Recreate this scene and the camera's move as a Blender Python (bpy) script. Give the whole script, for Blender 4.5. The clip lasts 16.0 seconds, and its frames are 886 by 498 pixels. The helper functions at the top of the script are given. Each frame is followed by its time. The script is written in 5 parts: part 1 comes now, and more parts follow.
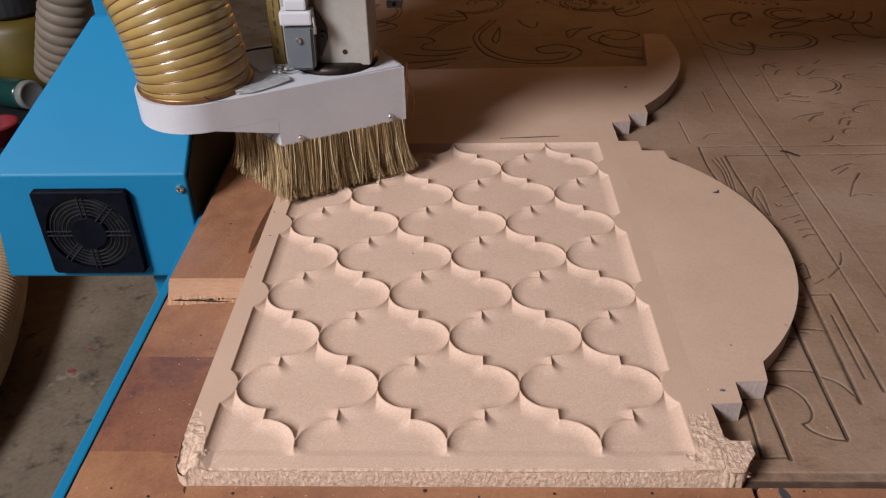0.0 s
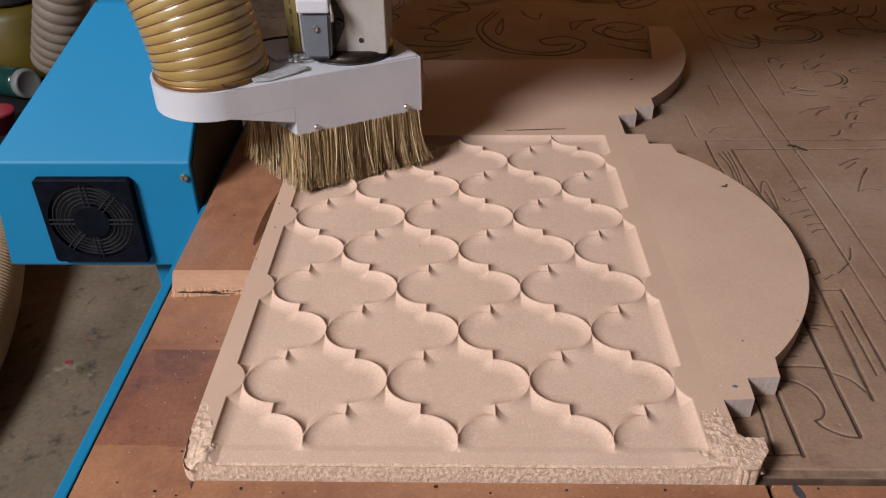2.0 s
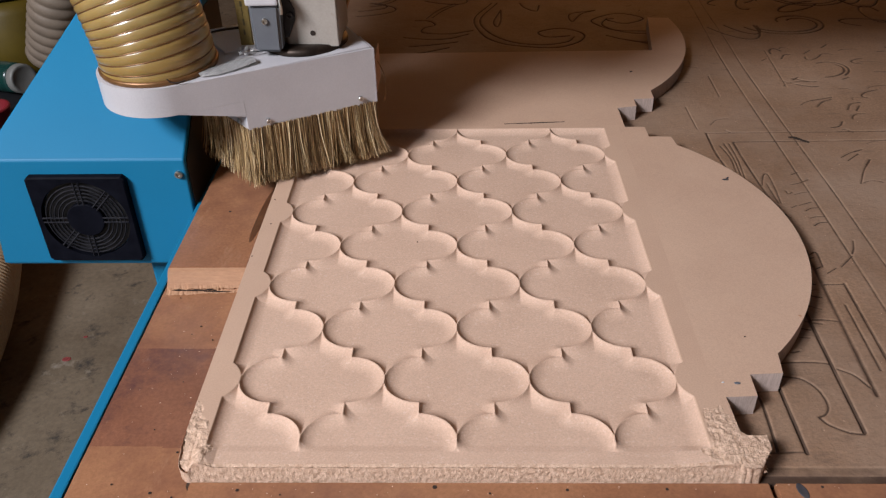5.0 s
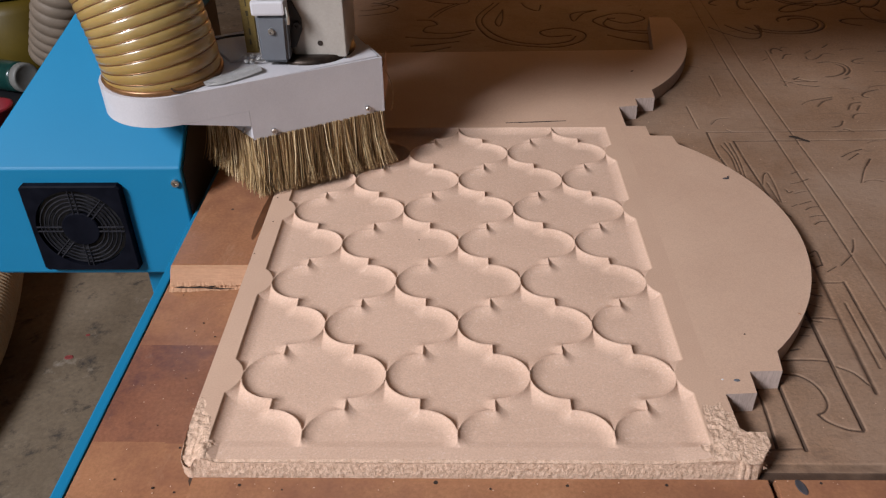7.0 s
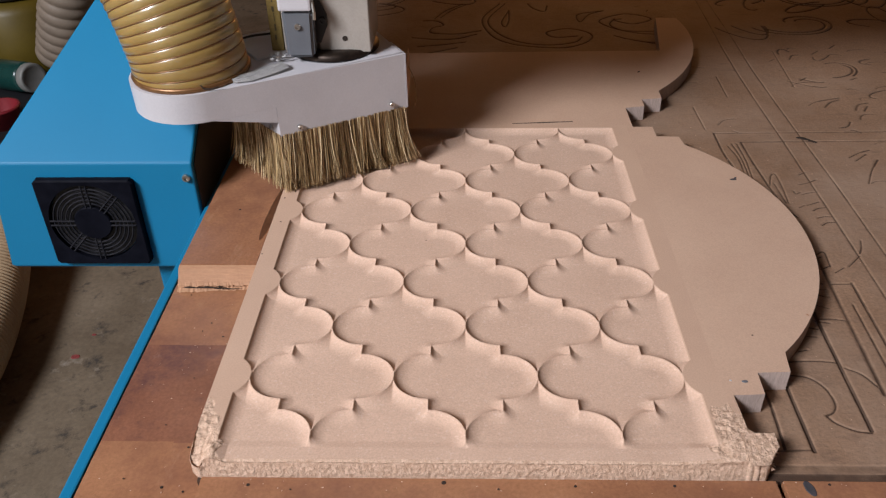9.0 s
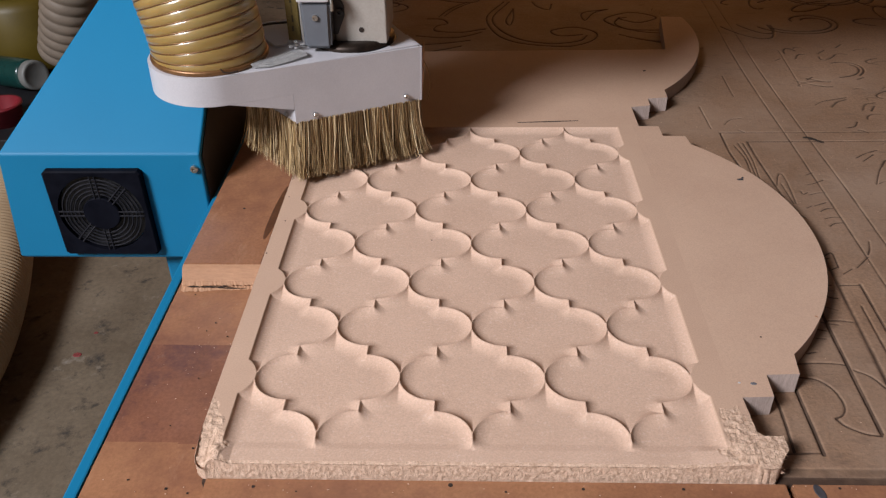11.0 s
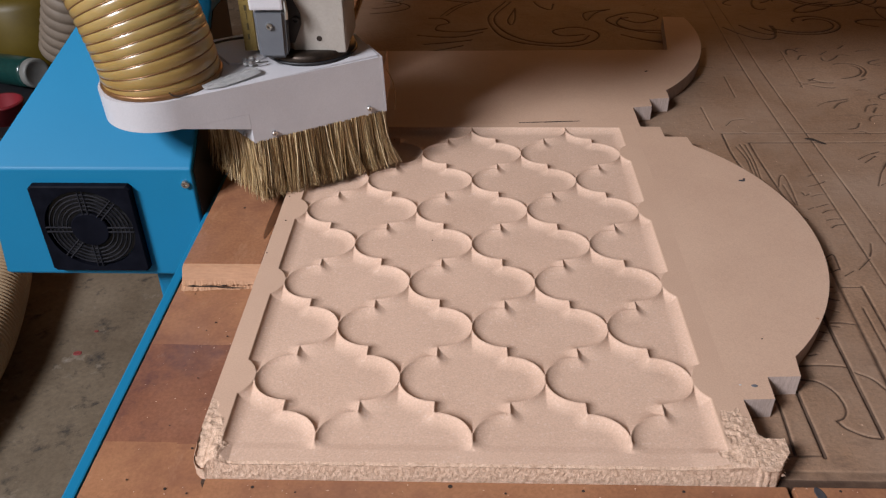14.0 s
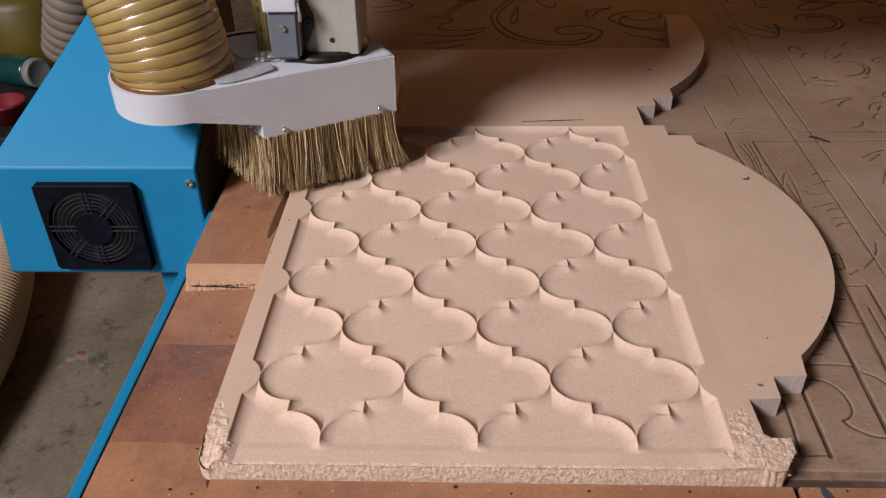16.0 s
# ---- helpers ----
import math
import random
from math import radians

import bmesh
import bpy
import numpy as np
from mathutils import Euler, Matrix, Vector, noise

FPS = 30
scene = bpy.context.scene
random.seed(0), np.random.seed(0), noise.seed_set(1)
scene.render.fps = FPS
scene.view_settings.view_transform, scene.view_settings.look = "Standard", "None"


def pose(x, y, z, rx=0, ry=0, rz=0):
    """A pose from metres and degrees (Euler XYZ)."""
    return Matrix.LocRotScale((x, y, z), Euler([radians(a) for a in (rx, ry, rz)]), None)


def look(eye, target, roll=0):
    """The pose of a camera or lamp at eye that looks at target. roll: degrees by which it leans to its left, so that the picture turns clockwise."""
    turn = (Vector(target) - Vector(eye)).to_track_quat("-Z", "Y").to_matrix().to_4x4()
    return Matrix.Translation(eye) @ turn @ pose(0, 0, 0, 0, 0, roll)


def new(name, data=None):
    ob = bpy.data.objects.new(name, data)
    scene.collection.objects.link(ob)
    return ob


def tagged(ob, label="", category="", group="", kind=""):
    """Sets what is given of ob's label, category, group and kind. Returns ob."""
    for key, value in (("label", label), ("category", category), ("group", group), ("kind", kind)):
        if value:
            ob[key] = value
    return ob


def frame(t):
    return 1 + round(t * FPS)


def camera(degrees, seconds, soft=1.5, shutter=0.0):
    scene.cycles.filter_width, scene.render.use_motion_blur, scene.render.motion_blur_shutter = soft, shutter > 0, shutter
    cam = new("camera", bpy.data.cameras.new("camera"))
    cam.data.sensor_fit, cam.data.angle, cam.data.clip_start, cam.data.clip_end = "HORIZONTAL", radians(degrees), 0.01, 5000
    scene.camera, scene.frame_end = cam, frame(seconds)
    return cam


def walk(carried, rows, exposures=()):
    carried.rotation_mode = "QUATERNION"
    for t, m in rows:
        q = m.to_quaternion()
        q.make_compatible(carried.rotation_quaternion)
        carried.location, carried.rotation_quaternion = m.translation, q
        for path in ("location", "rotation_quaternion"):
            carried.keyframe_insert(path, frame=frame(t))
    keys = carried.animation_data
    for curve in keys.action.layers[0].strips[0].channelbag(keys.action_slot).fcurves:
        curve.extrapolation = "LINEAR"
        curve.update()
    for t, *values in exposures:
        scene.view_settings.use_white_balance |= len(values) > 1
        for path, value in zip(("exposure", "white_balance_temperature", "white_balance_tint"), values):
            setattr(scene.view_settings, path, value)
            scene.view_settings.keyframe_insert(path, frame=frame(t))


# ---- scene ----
cam = camera(57.0, 16.0, soft=1.25)
PATH = [
    (0, (0.019, -0.553, 0.587), (-0.037, 1.118, -0.511), -1.3),
    (0.5, (0.015, -0.552, 0.587), (-0.037, 1.119, -0.51), -1.1),
    (1, (0.015, -0.556, 0.586), (-0.035, 1.116, -0.509), -1.0),
    (1.5, (0.005, -0.545, 0.583), (-0.039, 1.123, -0.52), -0.7),
    (2, (0.002, -0.544, 0.582), (-0.04, 1.117, -0.532), -0.7),
    (2.5, (0.002, -0.538, 0.58), (-0.044, 1.117, -0.542), -0.9),
    (3, (0.005, -0.536, 0.579), (-0.037, 1.116, -0.547), -1.0),
    (3.5, (0.003, -0.531, 0.577), (-0.039, 1.12, -0.551), -1.0),
    (4, (0.003, -0.53, 0.578), (-0.037, 1.12, -0.551), -1.0),
    (6.5, (0.005, -0.536, 0.579), (-0.039, 1.114, -0.55), -1.1),
    (7, (0.004, -0.537, 0.579), (-0.041, 1.114, -0.55), -1.0),
    (7.5, (0.002, -0.537, 0.58), (-0.046, 1.113, -0.549), -1.1),
    (8, (0.0, -0.538, 0.58), (-0.048, 1.112, -0.549), -1.0),
    (8.5, (0.0, -0.539, 0.579), (-0.05, 1.112, -0.549), -1.1),
    (9, (0.0, -0.538, 0.58), (-0.055, 1.113, -0.548), -1.1),
    (11.5, (-0.007, -0.53, 0.578), (-0.064, 1.117, -0.554), -0.9),
    (12, (-0.007, -0.529, 0.578), (-0.064, 1.119, -0.555), -0.8),
    (12.5, (-0.007, -0.529, 0.578), (-0.064, 1.119, -0.554), -0.9),
    (13, (-0.007, -0.53, 0.578), (-0.064, 1.117, -0.556), -0.9),
    (13.5, (-0.007, -0.529, 0.577), (-0.064, 1.117, -0.557), -0.8),
    (14, (-0.006, -0.529, 0.578), (-0.065, 1.118, -0.555), -0.8),
    (14.5, (-0.005, -0.529, 0.578), (-0.064, 1.117, -0.556), -0.9),
    (15, (-0.007, -0.529, 0.577), (-0.067, 1.117, -0.558), -0.9),
    (15.5, (-0.007, -0.529, 0.576), (-0.071, 1.117, -0.558), -1.0),
    (16, (-0.009, -0.527, 0.578), (-0.072, 1.118, -0.558), -1.0),
]
walk(cam, [(t, look(eye, target, roll)) for t, eye, target, roll in PATH])

# ---- world and light ----
world = bpy.data.worlds.new("sky")
scene.world = world
world.use_nodes = True
_sky = world.node_tree.nodes.new("ShaderNodeTexSky")
_sky.sky_type, _sky.sun_disc = "NISHITA", False
_sky.sun_elevation, _sky.sun_rotation = radians(54), radians(121)
_bg = world.node_tree.nodes["Background"]
_bg.inputs["Strength"].default_value = 0.035
world.node_tree.links.new(_sky.outputs[0], _bg.inputs["Color"])

sun = new("sun", bpy.data.lights.new("sun", "SUN"))
sun.data.energy, sun.data.angle, sun.data.color = 2.0, radians(0.5), (1, 0.95, 0.88)
sun.matrix_world = look((5, -3, 8), (0, 0, 0))

upper_window = new("upper_window_daylight", bpy.data.lights.new("upper_window_daylight", "AREA"))
upper_window.data.shape, upper_window.data.size, upper_window.data.size_y = "RECTANGLE", 1.4, 0.9
upper_window.data.energy, upper_window.data.color = 318, (0.94, 0.95, 1.03)
upper_window.matrix_world = look((-2.75, -2.16, 2.9), (0.0, 0.4, 0.0))
# weak warm fill lamp, added low on the front side
front_fill = new("front_fill_lamp", bpy.data.lights.new("front_fill_lamp", "AREA"))
front_fill.data.shape, front_fill.data.size, front_fill.data.size_y = "RECTANGLE", 2.6, 1.9
front_fill.data.energy, front_fill.data.color = 4.5, (1.0, 0.93, 0.85)
# added orange fill lamp that warms the shaded back of the table
rear_fill = new("warm_rear_fill", bpy.data.lights.new("warm_rear_fill", "AREA"))
rear_fill.data.shape, rear_fill.data.size, rear_fill.data.size_y = "RECTANGLE", 2.2, 1.5
rear_fill.data.energy, rear_fill.data.color = 20, (1.0, 0.36, 0.04)
rear_fill.matrix_world = look((1.1, 5.02, 1.2), (1.1, 1.0, 0.9))
front_fill.matrix_world = look((-1.9, -2.17, 0.2), (-0.9, 0.4, 0.0))


# ---- materials ----
def nodes_of(name):
    m = bpy.data.materials.new(name)
    m.use_nodes = True
    nt = m.node_tree
    return m, nt, nt.nodes["Principled BSDF"]


def add(nt, kind, **values):
    n = nt.nodes.new(kind)
    for k, v in values.items():
        n.inputs[k.replace("_", " ")].default_value = v
    return n


def ramp(nt, source, stops):
    r = nt.nodes.new("ShaderNodeValToRGB")
    els = r.color_ramp.elements
    while len(els) < len(stops):
        els.new(0.5)
    for e, (p, c) in zip(els, stops):
        e.position, e.color = p, (*c, 1)
    nt.links.new(source, r.inputs[0])
    return r.outputs[0]


def mix(nt, a, b, fac, mode="MIX"):
    n = nt.nodes.new("ShaderNodeMix")
    n.data_type, n.blend_type = "RGBA", mode
    if isinstance(fac, (int, float)):
        n.inputs[0].default_value = fac
    else:
        nt.links.new(fac, n.inputs[0])
    for sock, v in ((n.inputs[6], a), (n.inputs[7], b)):
        if isinstance(v, tuple):
            sock.default_value = (*v, 1)
        else:
            nt.links.new(v, sock)
    return n.outputs[2]


def noise_at(nt, scale, detail=4.0, rough=0.6, stretch=(1, 1, 1)):
    co = nt.nodes.new("ShaderNodeTexCoord")
    mp = nt.nodes.new("ShaderNodeMapping")
    mp.inputs["Scale"].default_value = stretch
    nt.links.new(co.outputs["Object"], mp.inputs[0])
    n = add(nt, "ShaderNodeTexNoise", Scale=scale, Detail=detail, Roughness=rough)
    nt.links.new(mp.outputs[0], n.inputs["Vector"])
    return n.outputs["Fac"]


def bump(nt, bsdf, height, strength=0.3, distance=0.001):
    b = add(nt, "ShaderNodeBump", Strength=strength, Distance=distance)
    nt.links.new(height, b.inputs["Height"])
    nt.links.new(b.outputs[0], bsdf.inputs["Normal"])


def surface(name, dark, light, scale, rough=0.6, fine=400, fine_amount=0.15, bump_strength=0.25, bump_distance=0.0006,
            metallic=0.0, stains=None, stain_scale=6.0, stretch=(1, 1, 1), stain_at=(0.55, 0.7), scuffs=None, scuff_scale=20.0, scuff_stretch=(1, 1, 1), scuff_at=(0.6, 0.75)):
    m, nt, b = nodes_of(name)
    big = noise_at(nt, scale, 5, 0.62, stretch)
    col = ramp(nt, big, [(0.3, dark), (0.72, light)])
    small = noise_at(nt, fine, 3, 0.7, stretch)
    speck = ramp(nt, small, [(0.3, (1 - fine_amount,) * 3), (0.7, (1 + fine_amount,) * 3)])
    col = mix(nt, col, speck, 1.0, "MULTIPLY")
    if stains:
        st = ramp(nt, noise_at(nt, stain_scale, 6, 0.7), [(stain_at[0], (0, 0, 0)), (stain_at[1], (1, 1, 1))])
        col = mix(nt, col, stains, st)
    if scuffs:
        sc = ramp(nt, noise_at(nt, scuff_scale, 5, 0.75, scuff_stretch), [(scuff_at[0], (0, 0, 0)), (scuff_at[1], (1, 1, 1))])
        col = mix(nt, col, scuffs, sc)
    nt.links.new(col, b.inputs["Base Color"])
    b.inputs["Roughness"].default_value, b.inputs["Metallic"].default_value = rough, metallic
    bump(nt, b, small, bump_strength, bump_distance)
    return m


MDF = surface("fresh_mdf", (0.495, 0.325, 0.228), (0.562, 0.380, 0.270), 6, 0.7, 620, 0.10, 0.35, 0.0005,
              scuffs=(0.60, 0.45, 0.36), scuff_scale=140, scuff_at=(0.62, 0.95))
MDF_CUT = surface("routed_mdf", (0.540, 0.362, 0.260), (0.605, 0.415, 0.305), 14, 0.8, 480, 0.12, 0.45, 0.0006,
                  scuffs=(0.74, 0.59, 0.49), scuff_scale=260, scuff_at=(0.55, 0.86))
MDF_TORN = surface("torn_mdf", (0.47, 0.30, 0.20), (0.74, 0.53, 0.39), 210, 0.9, 700, 0.2, 0.9, 0.0014)
MDF_EDGE = surface("cut_mdf_edge", (0.40, 0.31, 0.265), (0.50, 0.395, 0.345), 60, 0.8, 600, 0.18, 0.5, 0.0008, stretch=(1, 1, 0.15))
SPOIL = surface("worn_spoilboard", (0.190, 0.108, 0.062), (0.300, 0.184, 0.114), 5, 0.70, 240, 0.21, 0.7, 0.001,
                stains=(0.325, 0.222, 0.155), stain_scale=3.2, stain_at=(0.42, 0.72), scuffs=(0.17, 0.105, 0.07), scuff_scale=16, scuff_stretch=(1, 3, 1), scuff_at=(0.58, 0.76))
VARNISHED = surface("varnished_brown_board", (0.25, 0.108, 0.055), (0.40, 0.195, 0.10), 3.5, 0.27, 260, 0.13, 0.22, 0.0005,
                    stains=(0.20, 0.085, 0.052), stain_scale=4.2, stain_at=(0.46, 0.66), scuffs=(0.42, 0.235, 0.14), scuff_scale=26, scuff_stretch=(1, 0.35, 1), scuff_at=(0.60, 0.86))
VARNISHED_DARK = surface("dark_red_varnish", (0.168, 0.068, 0.042), (0.285, 0.125, 0.072), 7, 0.24, 260, 0.16, 0.25, 0.0005,
                         stains=(0.115, 0.052, 0.044), stain_scale=9, stain_at=(0.52, 0.68), scuffs=(0.36, 0.22, 0.16), scuff_scale=30, scuff_stretch=(1, 0.3, 1), scuff_at=(0.62, 0.84))
CHIPPED = surface("chipped_wood_end", (0.33, 0.165, 0.085), (0.43, 0.235, 0.13), 18, 0.75, 200, 0.12, 0.4, 0.001, stretch=(0.4, 1, 2.5))
BLUE = surface("blue_powder_coat", (0.006, 0.156, 0.30), (0.008, 0.174, 0.33), 3, 0.45, 900, 0.04, 0.12, 0.0002)
WHITE = surface("white_enamelled_sheet", (0.475, 0.46, 0.475), (0.545, 0.53, 0.545), 9, 0.36, 500, 0.05, 0.1, 0.0003,
                stains=(0.30, 0.24, 0.20), stain_scale=14, stain_at=(0.68, 0.85))
SPINDLE_WHITE = surface("yellowed_white_paint", (0.30, 0.27, 0.235), (0.37, 0.335, 0.295), 12, 0.42, 400, 0.06, 0.15, 0.0003,
                        scuffs=(0.22, 0.17, 0.12), scuff_scale=30, scuff_at=(0.64, 0.8))
GREY = surface("grey_connector_plastic", (0.095, 0.102, 0.115), (0.125, 0.133, 0.147), 20, 0.5, 700, 0.06, 0.15, 0.0002)
BLACK = surface("black_plastic", (0.008, 0.008, 0.010), (0.016, 0.016, 0.018), 30, 0.5, 700, 0.1, 0.2, 0.0003)
def matt(m, level=0.15):
    m.node_tree.nodes["Principled BSDF"].inputs["Specular IOR Level"].default_value = level
    return m


BLACK_WORN = surface("black_fan_plastic", (0.003, 0.0033, 0.006), (0.007, 0.0075, 0.012), 40, 0.6, 700, 0.1, 0.2, 0.0003)
matt(BLACK_WORN, 0.04)
matt(BLUE, 0.3)
DUSTY_EDGE = surface("dust_grey_ring", (0.010, 0.010, 0.014), (0.028, 0.027, 0.030), 80, 0.8, 500, 0.3)
matt(DUSTY_EDGE, 0.06)
STEEL = surface("bright_steel", (0.5, 0.48, 0.45), (0.62, 0.6, 0.57), 40, 0.3, 600, 0.06, 0.1, 0.0002, metallic=1.0)
DARK_STEEL = surface("oiled_dark_steel", (0.014, 0.010, 0.008), (0.07, 0.048, 0.034), 26, 0.45, 400, 0.2, 0.2, 0.0003, metallic=0.7)
CLAMP = surface("dull_bright_plate", (0.50, 0.49, 0.48), (0.66, 0.645, 0.63), 60, 0.30, 500, 0.1, 0.5, 0.001, metallic=0.12)
COPPER = surface("copper_wire", (0.15, 0.07, 0.025), (0.25, 0.125, 0.048), 60, 0.36, 500, 0.1, 0.1, 0.0002, metallic=0.45)
YELLOW_TAPE = surface("yellow_tape", (0.17, 0.115, 0.028), (0.24, 0.165, 0.042), 30, 0.6, 400, 0.15)
TAPE_INK = surface("tape_ink", (0.05, 0.035, 0.01), (0.07, 0.05, 0.02), 30, 0.6)
CONCRETE = surface("stained_concrete", (0.092, 0.065, 0.038), (0.190, 0.147, 0.099), 3.2, 0.85, 70, 0.16, 0.5, 0.002,
                   stains=(0.042, 0.034, 0.026), stain_scale=17, stain_at=(0.55, 0.68), scuffs=(0.27, 0.235, 0.19), scuff_scale=9, scuff_at=(0.60, 0.76))
DUCT = surface("beige_duct", (0.34, 0.235, 0.135), (0.46, 0.33, 0.20), 6, 0.5, 300, 0.08)
DUCT_PALE = surface("pale_duct", (0.15, 0.118, 0.088), (0.215, 0.17, 0.128), 9, 0.55, 300, 0.08)
YELLOW_PAINT = surface("yellow_painted_metal", (0.075, 0.05, 0.004), (0.11, 0.075, 0.006), 8, 0.5, 300, 0.08)
GREEN_GLASS = surface("dark_green_plastic", (0.005, 0.034, 0.03), (0.008, 0.05, 0.043), 12, 0.25, 300, 0.05)
RED_PLASTIC = surface("red_plastic", (0.14, 0.010, 0.016), (0.20, 0.015, 0.022), 14, 0.4, 300, 0.06)
CAP_WHITE = surface("off_white_plastic", (0.15, 0.15, 0.14), (0.20, 0.20, 0.185), 20, 0.5, 300, 0.06)
# brown picked so that the unseen walls and ceiling bounce warm light
WALL = surface("warm_bounce_wall", (0.17, 0.10, 0.05), (0.24, 0.145, 0.075), 1.2, 0.9, 60, 0.1)
RED_PAINT = surface("red_paint_fleck", (0.16, 0.022, 0.022), (0.26, 0.05, 0.045), 90, 0.7)
DARK_HOLE = surface("dark_drilled_hole", (0.02, 0.012, 0.008), (0.035, 0.02, 0.012), 60, 0.9)
GREY_BROWN = surface("near_black_sheet", (0.010, 0.010, 0.012), (0.026, 0.024, 0.025), 10, 0.6, 300, 0.12)
DARK_STAIN = surface("dark_glue_stain", (0.07, 0.026, 0.012), (0.12, 0.05, 0.022), 40, 0.4, 300, 0.1)
DARK_SCUFF = surface("dark_ink_scuff", (0.03, 0.03, 0.035), (0.06, 0.055, 0.06), 60, 0.7)


def shaded_cuts(m):
    """Paints shade into the colour of the router cuts' floors, which lie under the board's face."""
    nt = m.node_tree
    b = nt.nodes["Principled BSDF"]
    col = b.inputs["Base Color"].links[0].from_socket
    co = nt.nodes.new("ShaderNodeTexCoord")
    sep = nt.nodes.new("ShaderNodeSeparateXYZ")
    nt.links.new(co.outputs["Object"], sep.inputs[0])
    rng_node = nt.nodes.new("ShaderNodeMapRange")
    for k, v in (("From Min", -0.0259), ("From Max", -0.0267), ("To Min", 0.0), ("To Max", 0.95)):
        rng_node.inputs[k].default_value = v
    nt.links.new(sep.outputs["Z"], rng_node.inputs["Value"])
    # noise makes the painted shade uneven along the cuts
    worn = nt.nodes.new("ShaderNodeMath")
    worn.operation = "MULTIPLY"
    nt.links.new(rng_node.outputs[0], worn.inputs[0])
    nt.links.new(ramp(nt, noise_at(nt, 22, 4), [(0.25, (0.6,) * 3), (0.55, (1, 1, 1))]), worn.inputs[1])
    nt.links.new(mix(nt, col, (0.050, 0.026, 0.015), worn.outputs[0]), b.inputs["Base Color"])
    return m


shaded_cuts(SPOIL)


def bristle_material():
    m, nt, b = nodes_of("straw_bristles")
    g = nt.nodes.new("ShaderNodeNewGeometry")
    col = ramp(nt, g.outputs["Random Per Island"], [(0.0, (0.05, 0.028, 0.011)), (0.35, (0.21, 0.125, 0.05)), (0.7, (0.52, 0.36, 0.17)), (1.0, (0.86, 0.70, 0.44))])
    nt.links.new(col, b.inputs["Base Color"])
    b.inputs["Roughness"].default_value = 0.55
    return m


BRISTLE = bristle_material()


def amber_film():
    m, nt, b = nodes_of("amber_translucent_hose")
    col = ramp(nt, noise_at(nt, 14, 4), [(0.3, (0.44, 0.275, 0.08)), (0.75, (0.60, 0.42, 0.16))])
    nt.links.new(col, b.inputs["Base Color"])
    b.inputs["Roughness"].default_value = 0.30
    b.inputs["Transmission Weight"].default_value = 0.38
    b.inputs["Subsurface Weight"].default_value = 0.2
    b.inputs["Subsurface Radius"].default_value = (0.02, 0.012, 0.004)
    b.inputs["Coat Weight"].default_value = 0.6
    b.inputs["Coat Roughness"].default_value = 0.13
    bump(nt, b, noise_at(nt, 60, 3, 0.6), 0.4, 0.0014)
    return m


AMBER = amber_film()


# ---- building helpers ----
def mesh_of(name, bm, material, smooth=False):
    bmesh.ops.recalc_face_normals(bm, faces=bm.faces)
    me = bpy.data.meshes.new(name)
    bm.to_mesh(me)
    bm.free()
    me.materials.append(material)
    if smooth:
        me.shade_smooth()
    return me


def part(name, bm, material, parent, label="", smooth=False):
    ob = new(name, mesh_of(name, bm, material, smooth))
    ob.parent = parent
    return tagged(ob, label)


def thing(name, label, category, group="", kind="", at=(0, 0, 0)):
    ob = new(name)
    ob.empty_display_size = 0.05
    ob.location = at
    return tagged(ob, label, category, group, kind)


def block(bm, lo, hi, bevel=0.0, m=None):
    ret = bmesh.ops.create_cube(bm, size=1.0)
    size = [h - l for l, h in zip(lo, hi)]
    mid = [(h + l) / 2 for l, h in zip(lo, hi)]
    bmesh.ops.transform(bm, verts=ret["verts"], matrix=Matrix.Translation(mid) @ Matrix.Diagonal((*size, 1)))
    if bevel:
        edges = list({e for v in ret["verts"] for e in v.link_edges})
        made = bmesh.ops.bevel(bm, geom=edges, offset=bevel, segments=2, affect="EDGES", profile=0.6)
        verts = list({v for f in made["faces"] for v in f.verts} | {v for v in ret["verts"] if v.is_valid})
    else:
        verts = ret["verts"]
    if m:
        bmesh.ops.transform(bm, verts=verts, matrix=m)
    return bm


def box(lo, hi, bevel=0.0, m=None):
    return block(bmesh.new(), lo, hi, bevel, m)


def prism(outline, z0, z1, bevel=0.0):
    bm = bmesh.new()
    lower = [bm.verts.new((x, y, z0)) for x, y in outline]
    upper = [bm.verts.new((x, y, z1)) for x, y in outline]
    bm.faces.new(lower[::-1])
    top = bm.faces.new(upper)
    n = len(outline)
    for i in range(n):
        bm.faces.new((lower[i], lower[(i + 1) % n], upper[(i + 1) % n], upper[i]))
    if bevel:
        bmesh.ops.bevel(bm, geom=list(top.edges), offset=bevel, segments=2, affect="EDGES")
    return bm


def lathe(profile, m=None, sides=32, closed=False):
    """Turns (radius, z) pairs round the z axis."""
    bm = bmesh.new()
    rings = []
    for r, z in profile:
        rings.append([bm.verts.new((r * math.cos(2 * math.pi * i / sides), r * math.sin(2 * math.pi * i / sides), z)) for i in range(sides)])
    for a, b in zip(rings, rings[1:]):
        for i in range(sides):
            j = (i + 1) % sides
            bm.faces.new((a[i], a[j], b[j], b[i]))
    if not closed:
        bm.faces.new(rings[0][::-1])
        bm.faces.new(rings[-1])
    if m:
        bmesh.ops.transform(bm, verts=bm.verts, matrix=m)
    return bm


